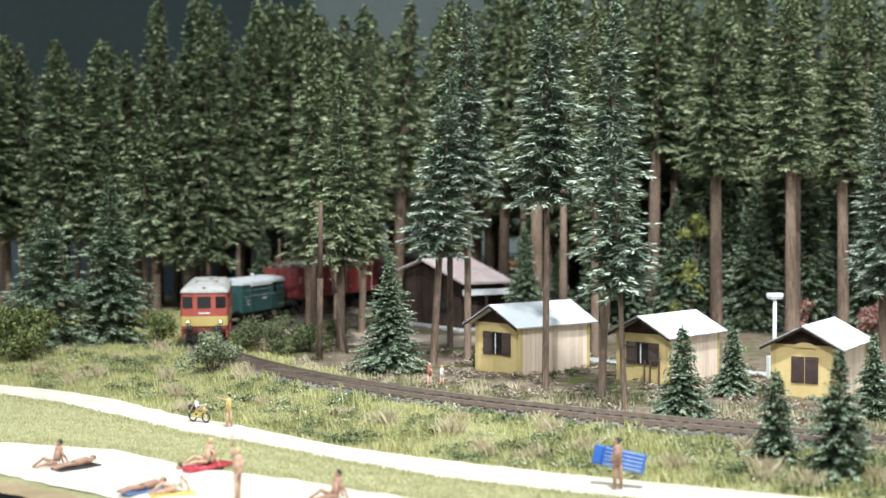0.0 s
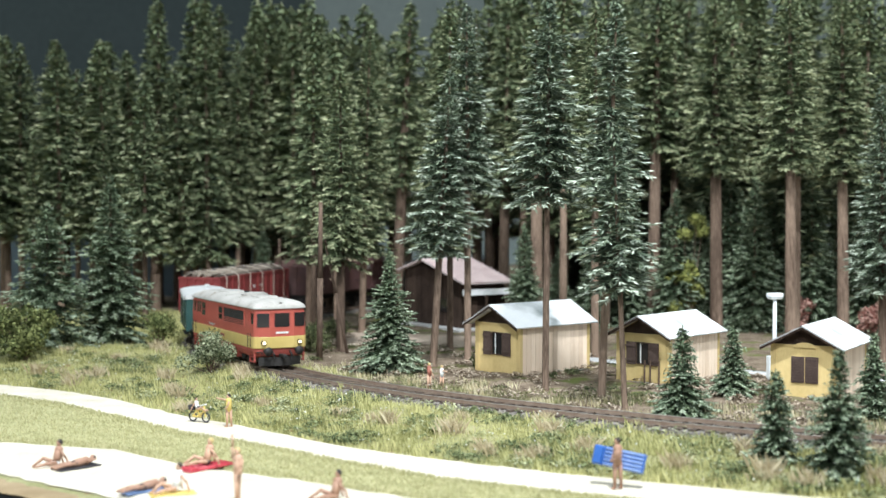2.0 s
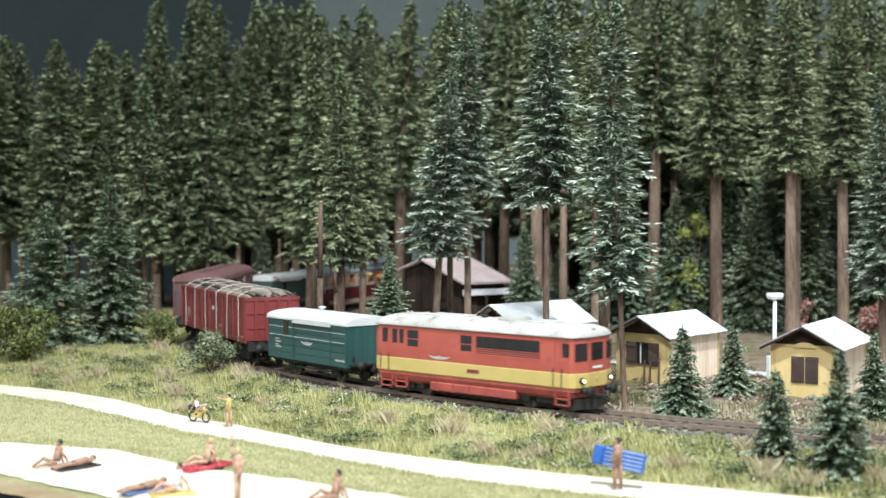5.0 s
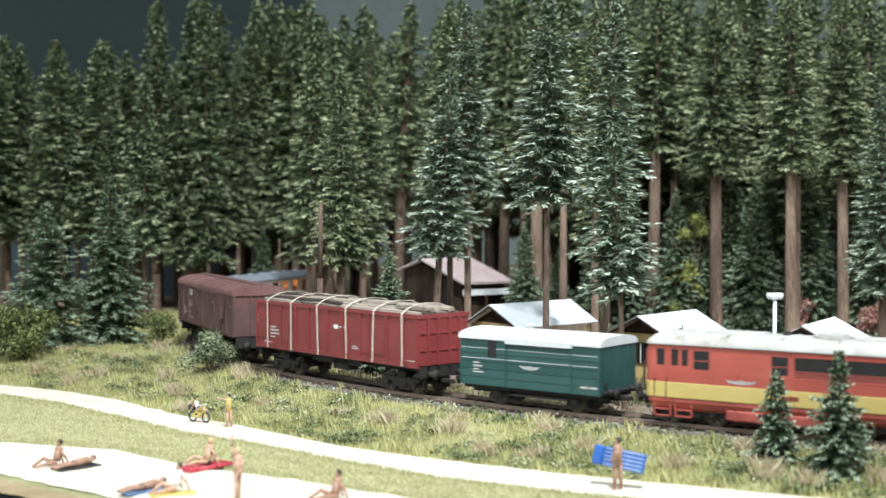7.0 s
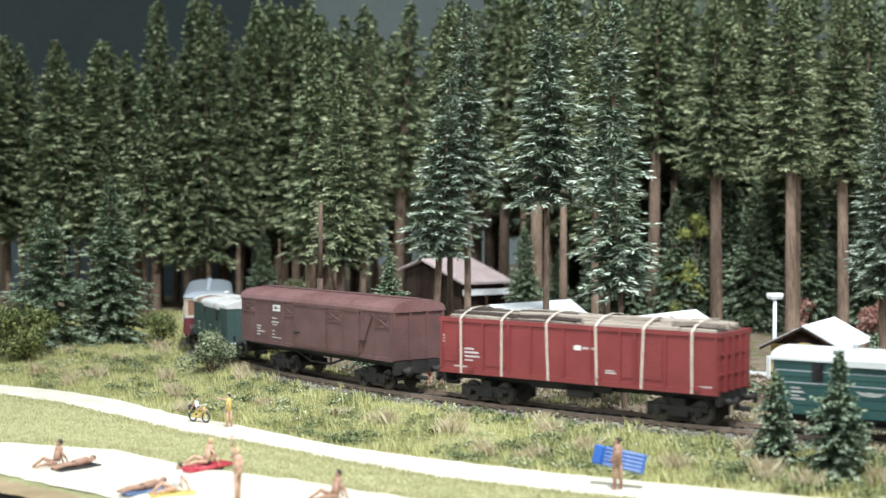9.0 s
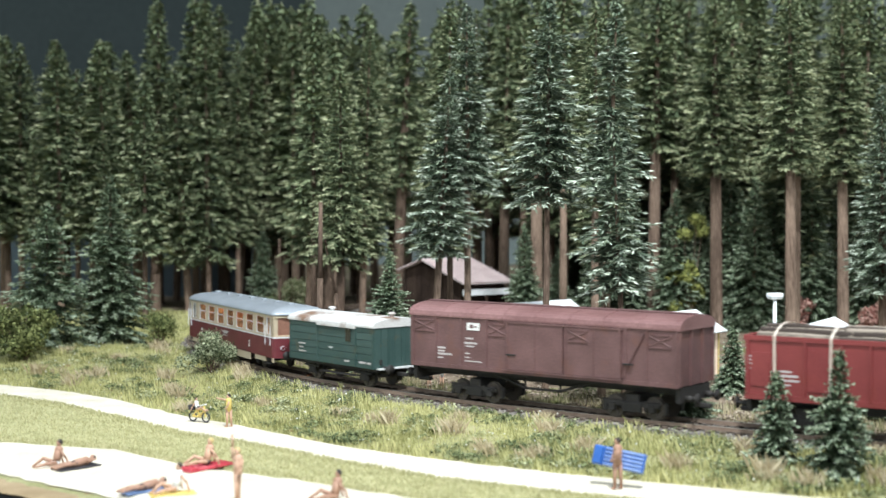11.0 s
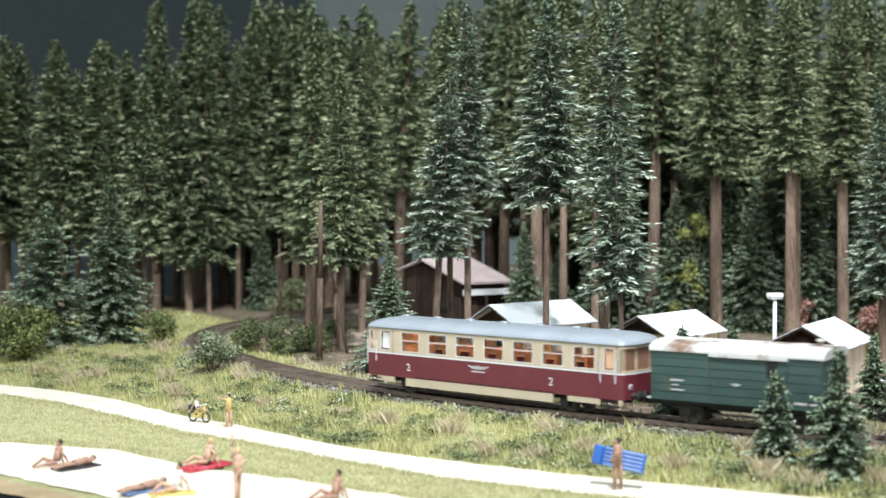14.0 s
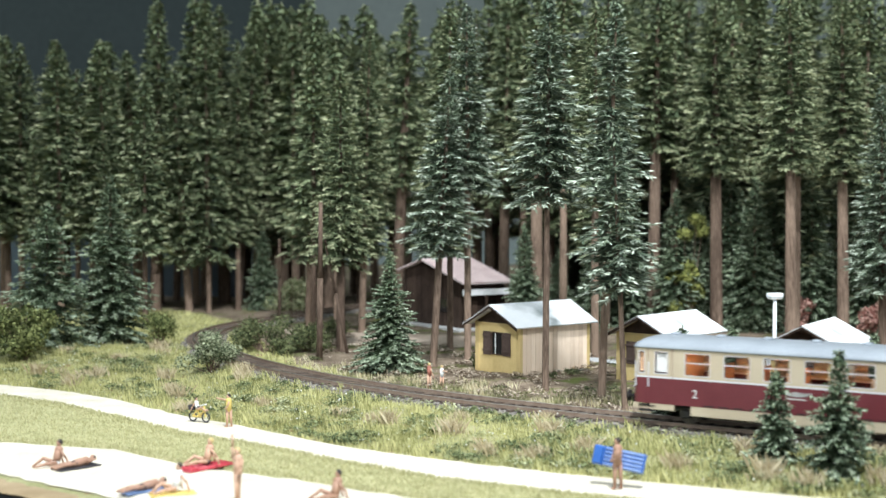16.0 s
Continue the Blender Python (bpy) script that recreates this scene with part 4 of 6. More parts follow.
# -- open wagon with logs --
def build_open():
    t = thing("open_wagon", P(0, 0, 0), "oxide red open wagon loaded with strapped logs", "freight wagon")
    hl, w, z0, z1 = 6.76, 1.5, 1.45, 3.78
    rng = random.Random(5)
    part("side_wall", plate(bmesh.new(), (-hl, -w), (hl, -w), z0, z1, 0, 0.1), WAGON_RED, t)
    part("side_wall", plate(bmesh.new(), (hl, w), (-hl, w), z0, z1, 0, 0.1), WAGON_RED, t)
    part("end_wall", plate(bmesh.new(), (hl, -w + 0.1), (hl, w - 0.1), z0, z1, 0, 0.1), WAGON_RED, t)
    part("end_wall", plate(bmesh.new(), (-hl, w - 0.1), (-hl, -w + 0.1), z0, z1, 0, 0.1), WAGON_RED, t)
    part("floor", boxes((-hl + 0.1, hl - 0.1, -w + 0.1, w - 0.1, z0, z0 + 0.12)), WAGON_RED, t)
    rim = bmesh.new()
    plate(rim, (-hl - 0.05, -w), (hl + 0.05, -w), z1 - 0.16, z1 + 0.02, 0.06, 0.18)
    plate(rim, (hl + 0.05, w), (-hl - 0.05, w), z1 - 0.16, z1 + 0.02, 0.06, 0.18)
    plate(rim, (hl, -w + 0.13), (hl, w - 0.13), z1 - 0.16, z1 + 0.018, 0.05, 0.18)
    plate(rim, (-hl, w - 0.13), (-hl, -w + 0.13), z1 - 0.16, z1 + 0.018, 0.05, 0.18)
    part("top_rim", rim, WAGON_RED, t)
    side_parts("sill", [(-hl, hl, z0 - 0.12, z0 + 0.10)], w, WAGON_RED, t, 0.05, 0.12)
    posts = [-6.70, -5.65, -4.46, -3.10, -2.0, -0.35, 0.95, 2.35, 3.05, 4.40, 5.55, 6.60]
    side_parts("post", [(x, x + 0.10, z0 + 0.10, z1 - 0.16) for x in posts], w, WAGON_RED, t, 0.08, 0.1)
    side_parts("door_panel", [(-4.30, -3.20, z0 + 0.3, z1 - 0.45), (2.50, 3.00, z0 + 0.3, z1 - 0.45), (3.20, 4.30, z0 + 0.3, z1 - 0.45), (-6.5, -5.8, z0 + 0.4, z1 - 0.6)], w, WAGON_RED, t, 0.035, 0.05)
    side_parts("latch", [(-5.2, -4.9, z0 + 0.02, z0 + 0.2), (1.2, 1.5, z0 + 0.02, z0 + 0.2), (5.7, 6.0, z0 + 0.02, z0 + 0.2)], w, WAGON_RED, t, 0.10, 0.1)
    for sx in (-1, 1):
        for yy in (-0.95, -0.35, 0.35, 0.95):
            p, q = ((sx * hl, yy - 0.07), (sx * hl, yy + 0.07)) if sx > 0 else ((sx * hl, yy + 0.07), (sx * hl, yy - 0.07))
            part("end_post", plate(bmesh.new(), p, q, z0, z1 - 0.16, 0.12, 0.14), WAGON_RED, t)
        for zz in (2.1, 2.9):
            p, q = ((sx * hl, -1.4), (sx * hl, 1.4)) if sx > 0 else ((sx * hl, 1.4), (sx * hl, -1.4))
            part("end_rail", plate(bmesh.new(), p, q, zz, zz + 0.08, 0.05, 0.07), WAGON_RED, t)
    bars([(-6.6, 2.95, 0.7, 0.08), (-6.6, 2.82, 0.5, 0.06), (-6.6, 2.68, 0.75, 0.07), (-6.55, 2.5, 0.4, 0.06), (-5.42, 2.42, 0.5, 0.08), (-5.42, 2.25, 0.75, 0.09), (-5.42, 2.08, 0.8, 0.08),
          (-5.42, 1.92, 0.45, 0.06), (-6.0, 1.62, 0.7, 0.06), (0.62, 2.80, 0.55, 0.09), (1.7, 1.86, 0.5, 0.06), (1.72, 1.96, 0.4, 0.05), (5.9, 1.62, 0.6, 0.05)], w + 0.0, "lettering_line", t)
    side_parts("badge", [(0.20, 0.55, 2.74, 2.94)], w, WHITE, t, 0.014, 0.02)
    # logs: lengths laid along the wagon, heaped toward the middle
    for row, (zc, ny, span) in enumerate(((3.60, 9, 1.30), (3.82, 8, 1.16), (4.00, 6, 0.86))):
        for i in range(ny):
            y = -span + 2 * span * i / (ny - 1) + rng.uniform(-0.05, 0.05)
            x = -6.45 + rng.uniform(0, 0.2)
            while x < 5.6:
                ln = min(rng.uniform(2.6, 4.4), 6.55 - x)
                r = rng.uniform(0.11, 0.165)
                bm = bmesh.new()
                z = zc + rng.uniform(-0.05, 0.06) - 0.10 * (y / 1.3) ** 2
                rod(bm, (x, y, z), (x + ln * 0.5, y + rng.uniform(-0.06, 0.06), z + rng.uniform(-0.03, 0.05)), r, r * 0.95, 7)
                rod(bm, (x + ln * 0.49, y + rng.uniform(-0.04, 0.04), z + 0.01), (x + ln, y + rng.uniform(-0.1, 0.1), z + rng.uniform(-0.05, 0.05)), r * 0.95, r * 0.8, 7)
                part("log", bm, LOG, t)
                x += ln + rng.uniform(0.02, 0.12)
    for x in (-5.6, -3.45, -1.07, 1.3, 3.37, 5.62):
        bm = bmesh.new()
        pth = [(-w - 0.10, z0 - 0.1), (-w - 0.10, z1 + 0.03), (-1.25, 4.02), (-0.7, 4.20), (0, 4.26), (0.7, 4.20), (1.25, 4.02), (w + 0.10, z1 + 0.03), (w + 0.10, z0 - 0.1)]
        sl = rng.uniform(-0.12, 0.12)
        for (ya, za), (yb, zb) in zip(pth, pth[1:]):
            fa, fb = (za - z0) / 2.7 * sl, (zb - z0) / 2.7 * sl
            vs = [bm.verts.new(v) for v in ((x + fa, ya, za), (x + fa + 0.09, ya, za), (x + fb + 0.09, yb, zb), (x + fb, yb, zb))]
            bm.faces.new(vs)
        bmesh.ops.remove_doubles(bm, verts=bm.verts[:], dist=0.001)
        bmesh.ops.solidify(bm, geom=bm.faces[:], thickness=0.02)
        part("strap", bm, STRAP, t, "pale lashing strap")
    underframe(t, hl, 1.4, 1.2, 0.55, 1.05)
    part("brake_gear", boxes((-2.2, 1.8, -1.1, -1.0, 0.95, 1.25), (-0.4, 0.9, -1.1, -0.5, 0.7, 1.2), (-1.2, 1.2, 1.0, 1.1, 0.9, 1.25), bevel=0.02), FRAME, t)
    for x in (-4.6, 4.75):
        bogie(t, "open", x)
    return t


# -- bogie box car --
def build_box():
    t = thing("box_car", P(0, 0, 0), "long weathered maroon covered goods wagon", "freight wagon")
    hl, w, z0, z1 = 6.82, 1.5, 1.55, 3.92
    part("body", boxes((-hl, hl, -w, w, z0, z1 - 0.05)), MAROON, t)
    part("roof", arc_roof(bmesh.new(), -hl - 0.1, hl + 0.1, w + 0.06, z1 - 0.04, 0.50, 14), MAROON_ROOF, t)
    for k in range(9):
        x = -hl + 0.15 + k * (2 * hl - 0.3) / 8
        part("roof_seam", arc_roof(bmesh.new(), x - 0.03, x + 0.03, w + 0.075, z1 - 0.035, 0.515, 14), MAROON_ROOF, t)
    part("roof_walk", boxes((-hl, hl, -0.25, 0.25, z1 + 0.47, z1 + 0.51)), MAROON, t)
    side_parts("cant_rail", [(-hl, hl, z1 - 0.14, z1 - 0.04)], w, MAROON, t, 0.05)
    side_parts("sill", [(-hl, hl, z0 - 0.05, z0 + 0.12)], w, MAROON, t, 0.05)
    side_parts("post", [(x - 0.05, x + 0.05, z0 + 0.12, z1 - 0.14) for x in (-6.72, -5.4, -3.98, -2.62, 4.40, 5.36, 6.72)], w, MAROON, t, 0.05)
    # two sliding doors on a rail
    for x0, x1 in ((-1.50, 1.42), (1.52, 4.22)):
        side_parts("door", [(x0, x1, z0 + 0.14, z1 - 0.2)], w, MAROON, t, 0.09, 0.09)
        side_parts("door_stile", [(x0, x0 + 0.09, z0 + 0.14, z1 - 0.2), (x1 - 0.09, x1, z0 + 0.14, z1 - 0.2), ((x0 + x1) / 2, (x0 + x1) / 2 + 0.06, z0 + 0.14, z1 - 0.2)], w, MAROON, t, 0.12, 0.05)
    side_parts("door_rail", [(-1.6, 4.3, z1 - 0.22, z1 - 0.15), (-1.6, 4.3, z0 + 0.06, z0 + 0.12)], w, MAROON, t, 0.13, 0.08)
    for x0, x1, z in ((-6.62, -5.5, 3.12), (-2.5, -1.55, 3.1), (1.66, 2.66, 3.1), (5.5, 6.5, 3.08)):
        o = 0.02 if x0 < -2 or x0 > 4 else 0.10
        for sy in (-1, 1):
            yw = w + (0.0 if o < 0.05 else 0.08)
            f = [(x0, -yw), (x1, -yw)] if sy < 0 else [(x1, yw), (x0, yw)]
            v = part("vent", plate(bmesh.new(), *f, z, z + 0.5, 0.02, 0.04), MAROON, t)
            fr_ = bmesh.new()
            plate(fr_, *f, z - 0.03, z + 0.03, 0.05, 0.05)
            plate(fr_, *f, z + 0.47, z + 0.53, 0.05, 0.05)
            part("vent_frame", fr_, MAROON, v)
            xb = bmesh.new()
            for za, zb in ((z + 0.05, z + 0.45), (z + 0.45, z + 0.05)):
                rod(xb, (f[0][0], f[0][1] + sy * 0.03, za), (f[1][0], f[1][1] + sy * 0.03, zb), 0.028, seg=5)
            part("vent_brace", xb, MAROON, v)
    for sy in (-1, 1):
        br = bmesh.new()
        rod(br, (4.25, sy * (w + 0.05), z0 + 0.2), (5.3, sy * (w + 0.05), z1 - 0.25), 0.05, seg=6)
        part("brace", br, MAROON, t)
        for x in (4.3, -1.5):
            part("door_handle", boxes((x, x + 0.5, sy * (w + 0.1) - 0.04, sy * (w + 0.1) + 0.04, 2.3, 2.36)), FRAME, t)
    for sx in (-1, 1):
        for yy in (-1.45, -0.5, 0.5, 1.45):
            part("end_post", boxes((sx * hl - 0.05, sx * hl + 0.08, yy - 0.06, yy + 0.06, z0, z1 - 0.05)), MAROON, t)
    side_parts("badge", [(-3.66, -2.98, 3.27, 3.60)], w, WHITE, t, 0.02, 0.03, "white rounded badge")
    side_parts("badge_mark", [(-3.5, -3.3, 3.36, 3.52), (-3.26, -3.1, 3.40, 3.46)], w, MAROON, t, 0.026, 0.03)
    bars([(-5.29, 2.36, 0.42, 0.08), (-5.29, 2.22, 0.38, 0.07), (-5.29, 2.08, 0.78, 0.08), (-5.29, 1.92, 0.3, 0.06), (-3.72, 2.86, 0.4, 0.07), (-3.80, 2.65, 0.7, 0.08), (-3.72, 2.52, 0.45, 0.06), (-3.76, 2.2, 0.25, 0.05),
          (-3.76, 2.02, 0.25, 0.05), (-3.76, 1.86, 0.9, 0.05)], w, "lettering_line", t)
    underframe(t, hl, 1.5, 1.2, 0.55, 1.05)
    for sy in (-1, 1):
        for p, q, rr in (((-2.6, 1.38), (-0.9, 0.85), 0.06), ((-0.9, 0.85), (0.9, 0.85), 0.06), ((0.9, 0.85), (2.6, 1.38), 0.06), ((-0.9, 0.85), (-0.9, 1.4), 0.05), ((0.9, 0.85), (0.9, 1.4), 0.05)):
            part("truss_rod", rod(bmesh.new(), (p[0], sy * 0.95, p[1]), (q[0], sy * 0.95, q[1]), rr, seg=6), FRAME, t)
    for x in (-3.55, 4.4):
        bogie(t, "box", x)
    return t


# -- passenger coach --
def build_coach():
    t = thing("passenger_coach", P(0, 0, 0), "cream and wine red passenger coach with lit windows and silver-blue roof", "railway coach")
    hl, w = 7.05, 1.5
    zs, zr, zw0, zw1, zt = 0.82, 1.86, 2.02, 2.93, 3.08
    wins = [(-7.05 + 0.15, -6.62), (-6.2, -5.62), (-4.91, -3.84), (-3.28, -2.20), (-1.68, -0.60), (-0.07, 1.0), (1.52, 2.60), (3.10, 4.17), (4.68, 5.77), (6.20, 6.70)]
    # closed lower body: wine red waist, cream skirt, then cream pillars between real window openings
    outer, inner = plan_body(hl + 0.10, w, 0.28, 0.12), plan_body(hl + 0.04, w - 0.06, 0.26, 0.12)

    def ring_wall(bm, z0, z1):
        n = len(outer)
        a = [bm.verts.new((x, y, z0)) for x, y in outer]
        b = [bm.verts.new((x, y, z1)) for x, y in outer]
        c = [bm.verts.new((x, y, z0)) for x, y in inner]
        d = [bm.verts.new((x, y, z1)) for x, y in inner]
        for i in range(n):
            j = (i + 1) % n
            bm.faces.new((a[i], a[j], b[j], b[i]))
            bm.faces.new((c[j], c[i], d[i], d[j]))
            bm.faces.new((b[i], b[j], d[j], d[i]))
            bm.faces.new((a[j], a[i], c[i], c[j]))
        return bm
    part("lower_side", ring_wall(bmesh.new(), zs, zr), WINE, t, "wine red lower panels")
    part("stripe", ring_wall(bmesh.new(), zr, zr + 0.07), PALE, t, "pale grey stripe")
    part("window_sill_band", ring_wall(bmesh.new(), zr + 0.07, zw0), CREAM, t)
    part("upper_side", ring_wall(bmesh.new(), zw1, zt), CREAM, t)
    edges = [-hl + 0.0] + [e for p in wins for e in p] + [hl]
    side_parts("pillar", [(a, b, zw0, zw1) for a, b in zip(edges[0::2], edges[1::2]) if b - a > 0.02], w, CREAM, t, 0.0, 0.06)
    for sx in (-1, 1):
        for p, q in ((-1.5, -1.20), (-0.55, -0.42), (0.42, 0.55), (1.20, 1.5)):
            x = hl + (0.10 if abs(p + q) < 2 else -0.02)
            a, b = ((sx * x, sx * p), (sx * x, sx * q))
            part("end_pillar", plate(bmesh.new(), a, b, zw0, zw1, 0.02, 0.10), CREAM, t)
        for p, q, x in ((-1.22, -0.53, hl + 0.06), (-0.44, 0.44, hl + 0.13), (0.53, 1.22, hl + 0.06)):
            part("end_window", plate(bmesh.new(), (sx * x, sx * p), (sx * x, sx * q), zw0, zw1, 0.0, 0.02), BLIND, t, "window with drawn brown blind")
    for x0, x1 in wins:
        for sy in (-1, 1):
            f = [(x0, -w), (x1, -w)] if sy < 0 else [(x1, w), (x0, w)]
            g = part("window_pane", plate(bmesh.new(), *f, zw0, zw1, -0.025, 0.012), CLEAR, t)
            g.visible_shadow = False
            fr_ = bmesh.new()
            for (u0, u1, v0, v1) in ((x0, x1, zw0, zw0 + 0.025), (x0, x1, zw1 - 0.025, zw1), (x0, x0 + 0.025, zw0, zw1), (x1 - 0.025, x1, zw0, zw1)) + (((x0, x1, zw0 + 0.50, zw0 + 0.535),) if x1 - x0 > 0.8 else ()):
                plate(fr_, *([(u0, -w), (u1, -w)] if sy < 0 else [(u1, w), (u0, w)]), v0, v1, 0.005, 0.035)
            part("window_frame", fr_, PALE, t)
    # cream skirt with cut-outs over the axles
    side_parts("skirt", [(-6.4, -5.35, 0.58, zs), (-4.65, 3.65, 0.44, zs), (4.4, 6.0, 0.58, zs), (-7.1, -6.9, 0.6, zs), (6.9, 7.1, 0.6, zs)], w, CREAM, t, -0.01, 0.05, "cream skirt panel")
    side_parts("vent_slot", [(-4.1 + k * 0.62, -3.7 + k * 0.62, 0.86, 0.895) for k in range(13)], w, FRAME, t, 0.012)
    for sy in (-1, 1):
        for x in (-6.9, 6.1):
            part("door_step", boxes((x, x + 0.75, sy * 1.42 - 0.14, sy * 1.42 + 0.14, 0.50, 0.55), (x, x + 0.75, sy * 1.42 - 0.10, sy * 1.42 + 0.10, 0.70, 0.74)), FRAME, t)
        for x in (-6.45, 6.05, 6.78, -7.0):
            part("grab_rail", rod(bmesh.new(), (x, sy * (w + 0.04), 1.5), (x, sy * (w + 0.04), 2.5), 0.025, seg=6), PALE, t)
    side_parts("door_line", [(-6.50, -6.48, zs, zt), (-5.45, -5.43, zs, zt), (5.95, 5.97, zs, zt), (6.84, 6.86, zs, zt)], w - 0.01, WINE, t, 0.014, 0.02)
    smooth(part("roof", hull(bmesh.new(), plan_body(hl + 0.14, w + 0.05, 0.34, 0.14, 6), [(3.05, 0.0), (3.11, 0.0), (3.24, 0.10), (3.37, 0.32), (3.46, 0.65), (3.50, 1.0)]), ROOF_BLUE, t, "silver-blue curved roof"))
    for k in range(7):
        x = -5.9 + k * 1.95
        part("roof_vent", boxes((x - 0.18, x + 0.18, -0.16, 0.16, 3.46, 3.60), bevel=0.05), ROOF_BLUE, t)
    part("floor", boxes((-hl, hl, -w + 0.07, w - 0.07, 1.05, 1.15)), CURTAIN, t)
    for k in range(8):
        x = -5.6 + k * 1.6
        for sy in (-1, 1):
            bm = boxes((x, x + 0.12, sy * 0.85 - 0.5, sy * 0.85 + 0.5, 1.5, 2.35), (x - 0.45, x + 0.5, sy * 0.85 - 0.5, sy * 0.85 + 0.5, 1.42, 1.56), (x - 0.05, x + 0.15, sy * 0.85 - 0.4, sy * 0.85 + 0.4, 1.12, 1.45), bevel=0.03)
            part("seat", bm, CURTAIN, t)
    for x in (-5.3, 5.85):
        part("partition", boxes((x, x + 0.06, -w + 0.08, w - 0.08, 1.15, 3.05)), CURTAIN, t)
    part("ceiling_panel", boxes((-hl + 0.1, hl - 0.1, -w + 0.1, w - 0.1, 2.98, 3.03)), CURTAIN, t)
    for k in range(9):
        part("ceiling_light", boxes((-6.4 + k * 1.6, -5.9 + k * 1.6, -0.12, 0.12, 2.92, 2.975)), CABINGLOW, t, "warm lit ceiling lamp")
    for sy in (-1, 1):
        # white panel added so the second window looks brightly lit
        part("blind", boxes((-6.15, -5.66, sy * 1.40 - 0.01, sy * 1.40 + 0.01, 2.1, 2.86)), WHITE, t, "added white panel for the brightly lit window")
        part("blind", boxes((-6.86, -6.66, sy * 1.40 - 0.01, sy * 1.40 + 0.01, 2.1, 2.86)), CURTAIN, t, "drawn orange blind")
        part("blind", boxes((6.24, 6.66, sy * 1.40 - 0.01, sy * 1.40 + 0.01, 2.1, 2.86)), CURTAIN, t, "drawn orange blind")
    wings(-1.0, 0.25, 1.52, 1.70, w, "emblem", t)
    bars([(-0.75, 1.40, 0.75, 0.06)], w, "lettering_line", t)
    for x in (-4.47, 3.55):
        numeral("2", x, 1.16, -w - 0.012, 0.48, t, False)
        numeral("2", -x, 1.16, w + 0.012, 0.48, t, True)
    for sx in (-1, 1):
        for yy in (-1.0, 1.0):
            tl = part("tail_lamp", rod(bmesh.new(), (sx * (hl + 0.05), yy, 1.35), (sx * (hl + 0.20), yy, 1.35), 0.12, seg=12), PALE, t)
            part("lens", rod(bmesh.new(), (sx * (hl + 0.20), yy, 1.35), (sx * (hl + 0.21), yy, 1.35), 0.09, seg=12), WINE, tl)
    underframe(t, hl + 0.05, 1.02, 1.1, 0.5, 0.98)
    for x in (-4.98, 4.03):
        wheelset(t, x, 0.42)
        for sy in (-1, 1):
            bm = boxes((x - 0.2, x + 0.2, sy * 1.12 - 0.1, sy * 1.12 + 0.1, 0.28, 0.62), (x - 0.8, x + 0.8, sy * 1.14 - 0.05, sy * 1.14 + 0.05, 0.60, 0.72), bevel=0.03)
            part("axle_box", bm, FRAME, t)
    part("underfloor_gear", boxes((-2.9, -0.6, -1.0, 1.0, 0.35, 0.95), (0.4, 2.4, -1.0, 1.0, 0.4, 0.95), bevel=0.05), FRAME, t)
    return t


SPEED = 7.2294
OFFSET = {"loco": 29.15, "van": 17.9, "open": 5.5, "box": -10.64, "van2": -23.39, "coach": -35.01}
LENGTH = {"loco": 11.03, "van": 7.18, "open": 13.52, "box": 13.64, "van2": 6.98, "coach": 14.18}
TRAIN = {"loco": build_loco(), "van": build_van("van", "two-axle bottle-green van with a clean white roof", GREEN, ROOF_WHITE, False),
         "open": build_open(), "box": build_box(),
         "van2": build_van("van2", "two-axle faded green van with a worn, rusty white roof", GREEN_OLD, ROOF_TORN, True), "coach": build_coach()}


# ---- holiday huts ----
YELLOW_WALL = material("yellow_hut_wall", (0.54, 0.40, 0.17), (0.64, 0.49, 0.23), 0.8, 0.8, 0.2, 14, stretch=(1, 1, 0.3), spec=0.2)
PLANK_WALL = material("pale_plank_wall", (0.70, 0.55, 0.42), (0.82, 0.67, 0.53), 0.9, 0.8, 0.3, 14, stretch=(1, 1, 0.15), objrand=0.5, spec=0.2)
TRIM = material("yellow_trim", (0.50, 0.37, 0.16), (0.58, 0.44, 0.21), 1, 0.7, 0.1, 14, spec=0.2)
ROOF_SHEET = material("white_roof_sheet", (0.74, 0.75, 0.76), (0.82, 0.83, 0.84), 0.8, 0.7, 0.15, 10, spots=((0.36, 0.385, 0.38), 0.11, 0.30))
BROWN = material("dark_brown_wood", (0.045, 0.028, 0.02), (0.09, 0.058, 0.042), 1.5, 0.8, 0.4, 14, stretch=(1, 1, 0.3), spec=0.2)
SHUTTER = material("brown_shutter", (0.055, 0.035, 0.03), (0.10, 0.07, 0.058), 1.5, 0.7, 0.3, 14, spec=0.2)
HOUSE_WOOD = material("dark_house_boards", (0.028, 0.018, 0.014), (0.06, 0.04, 0.03), 1.5, 0.85, 0.4, 14, objrand=0.4, spec=0.15)
HOUSE_ROOF = material("pinkish_shingle_roof", (0.66, 0.53, 0.52), (0.80, 0.68, 0.66), 0.9, 0.8, 0.4, 9, spec=0.2, objrand=0.4)
CONCRETE = material("pale_concrete", (0.45, 0.45, 0.45), (0.60, 0.60, 0.59), 0.8, 0.85, 0.2, 14, spec=0.2)
POLE = material("white_lamp_post", (0.62, 0.66, 0.68), (0.72, 0.76, 0.78), 1, 0.5, 0.05, 14)


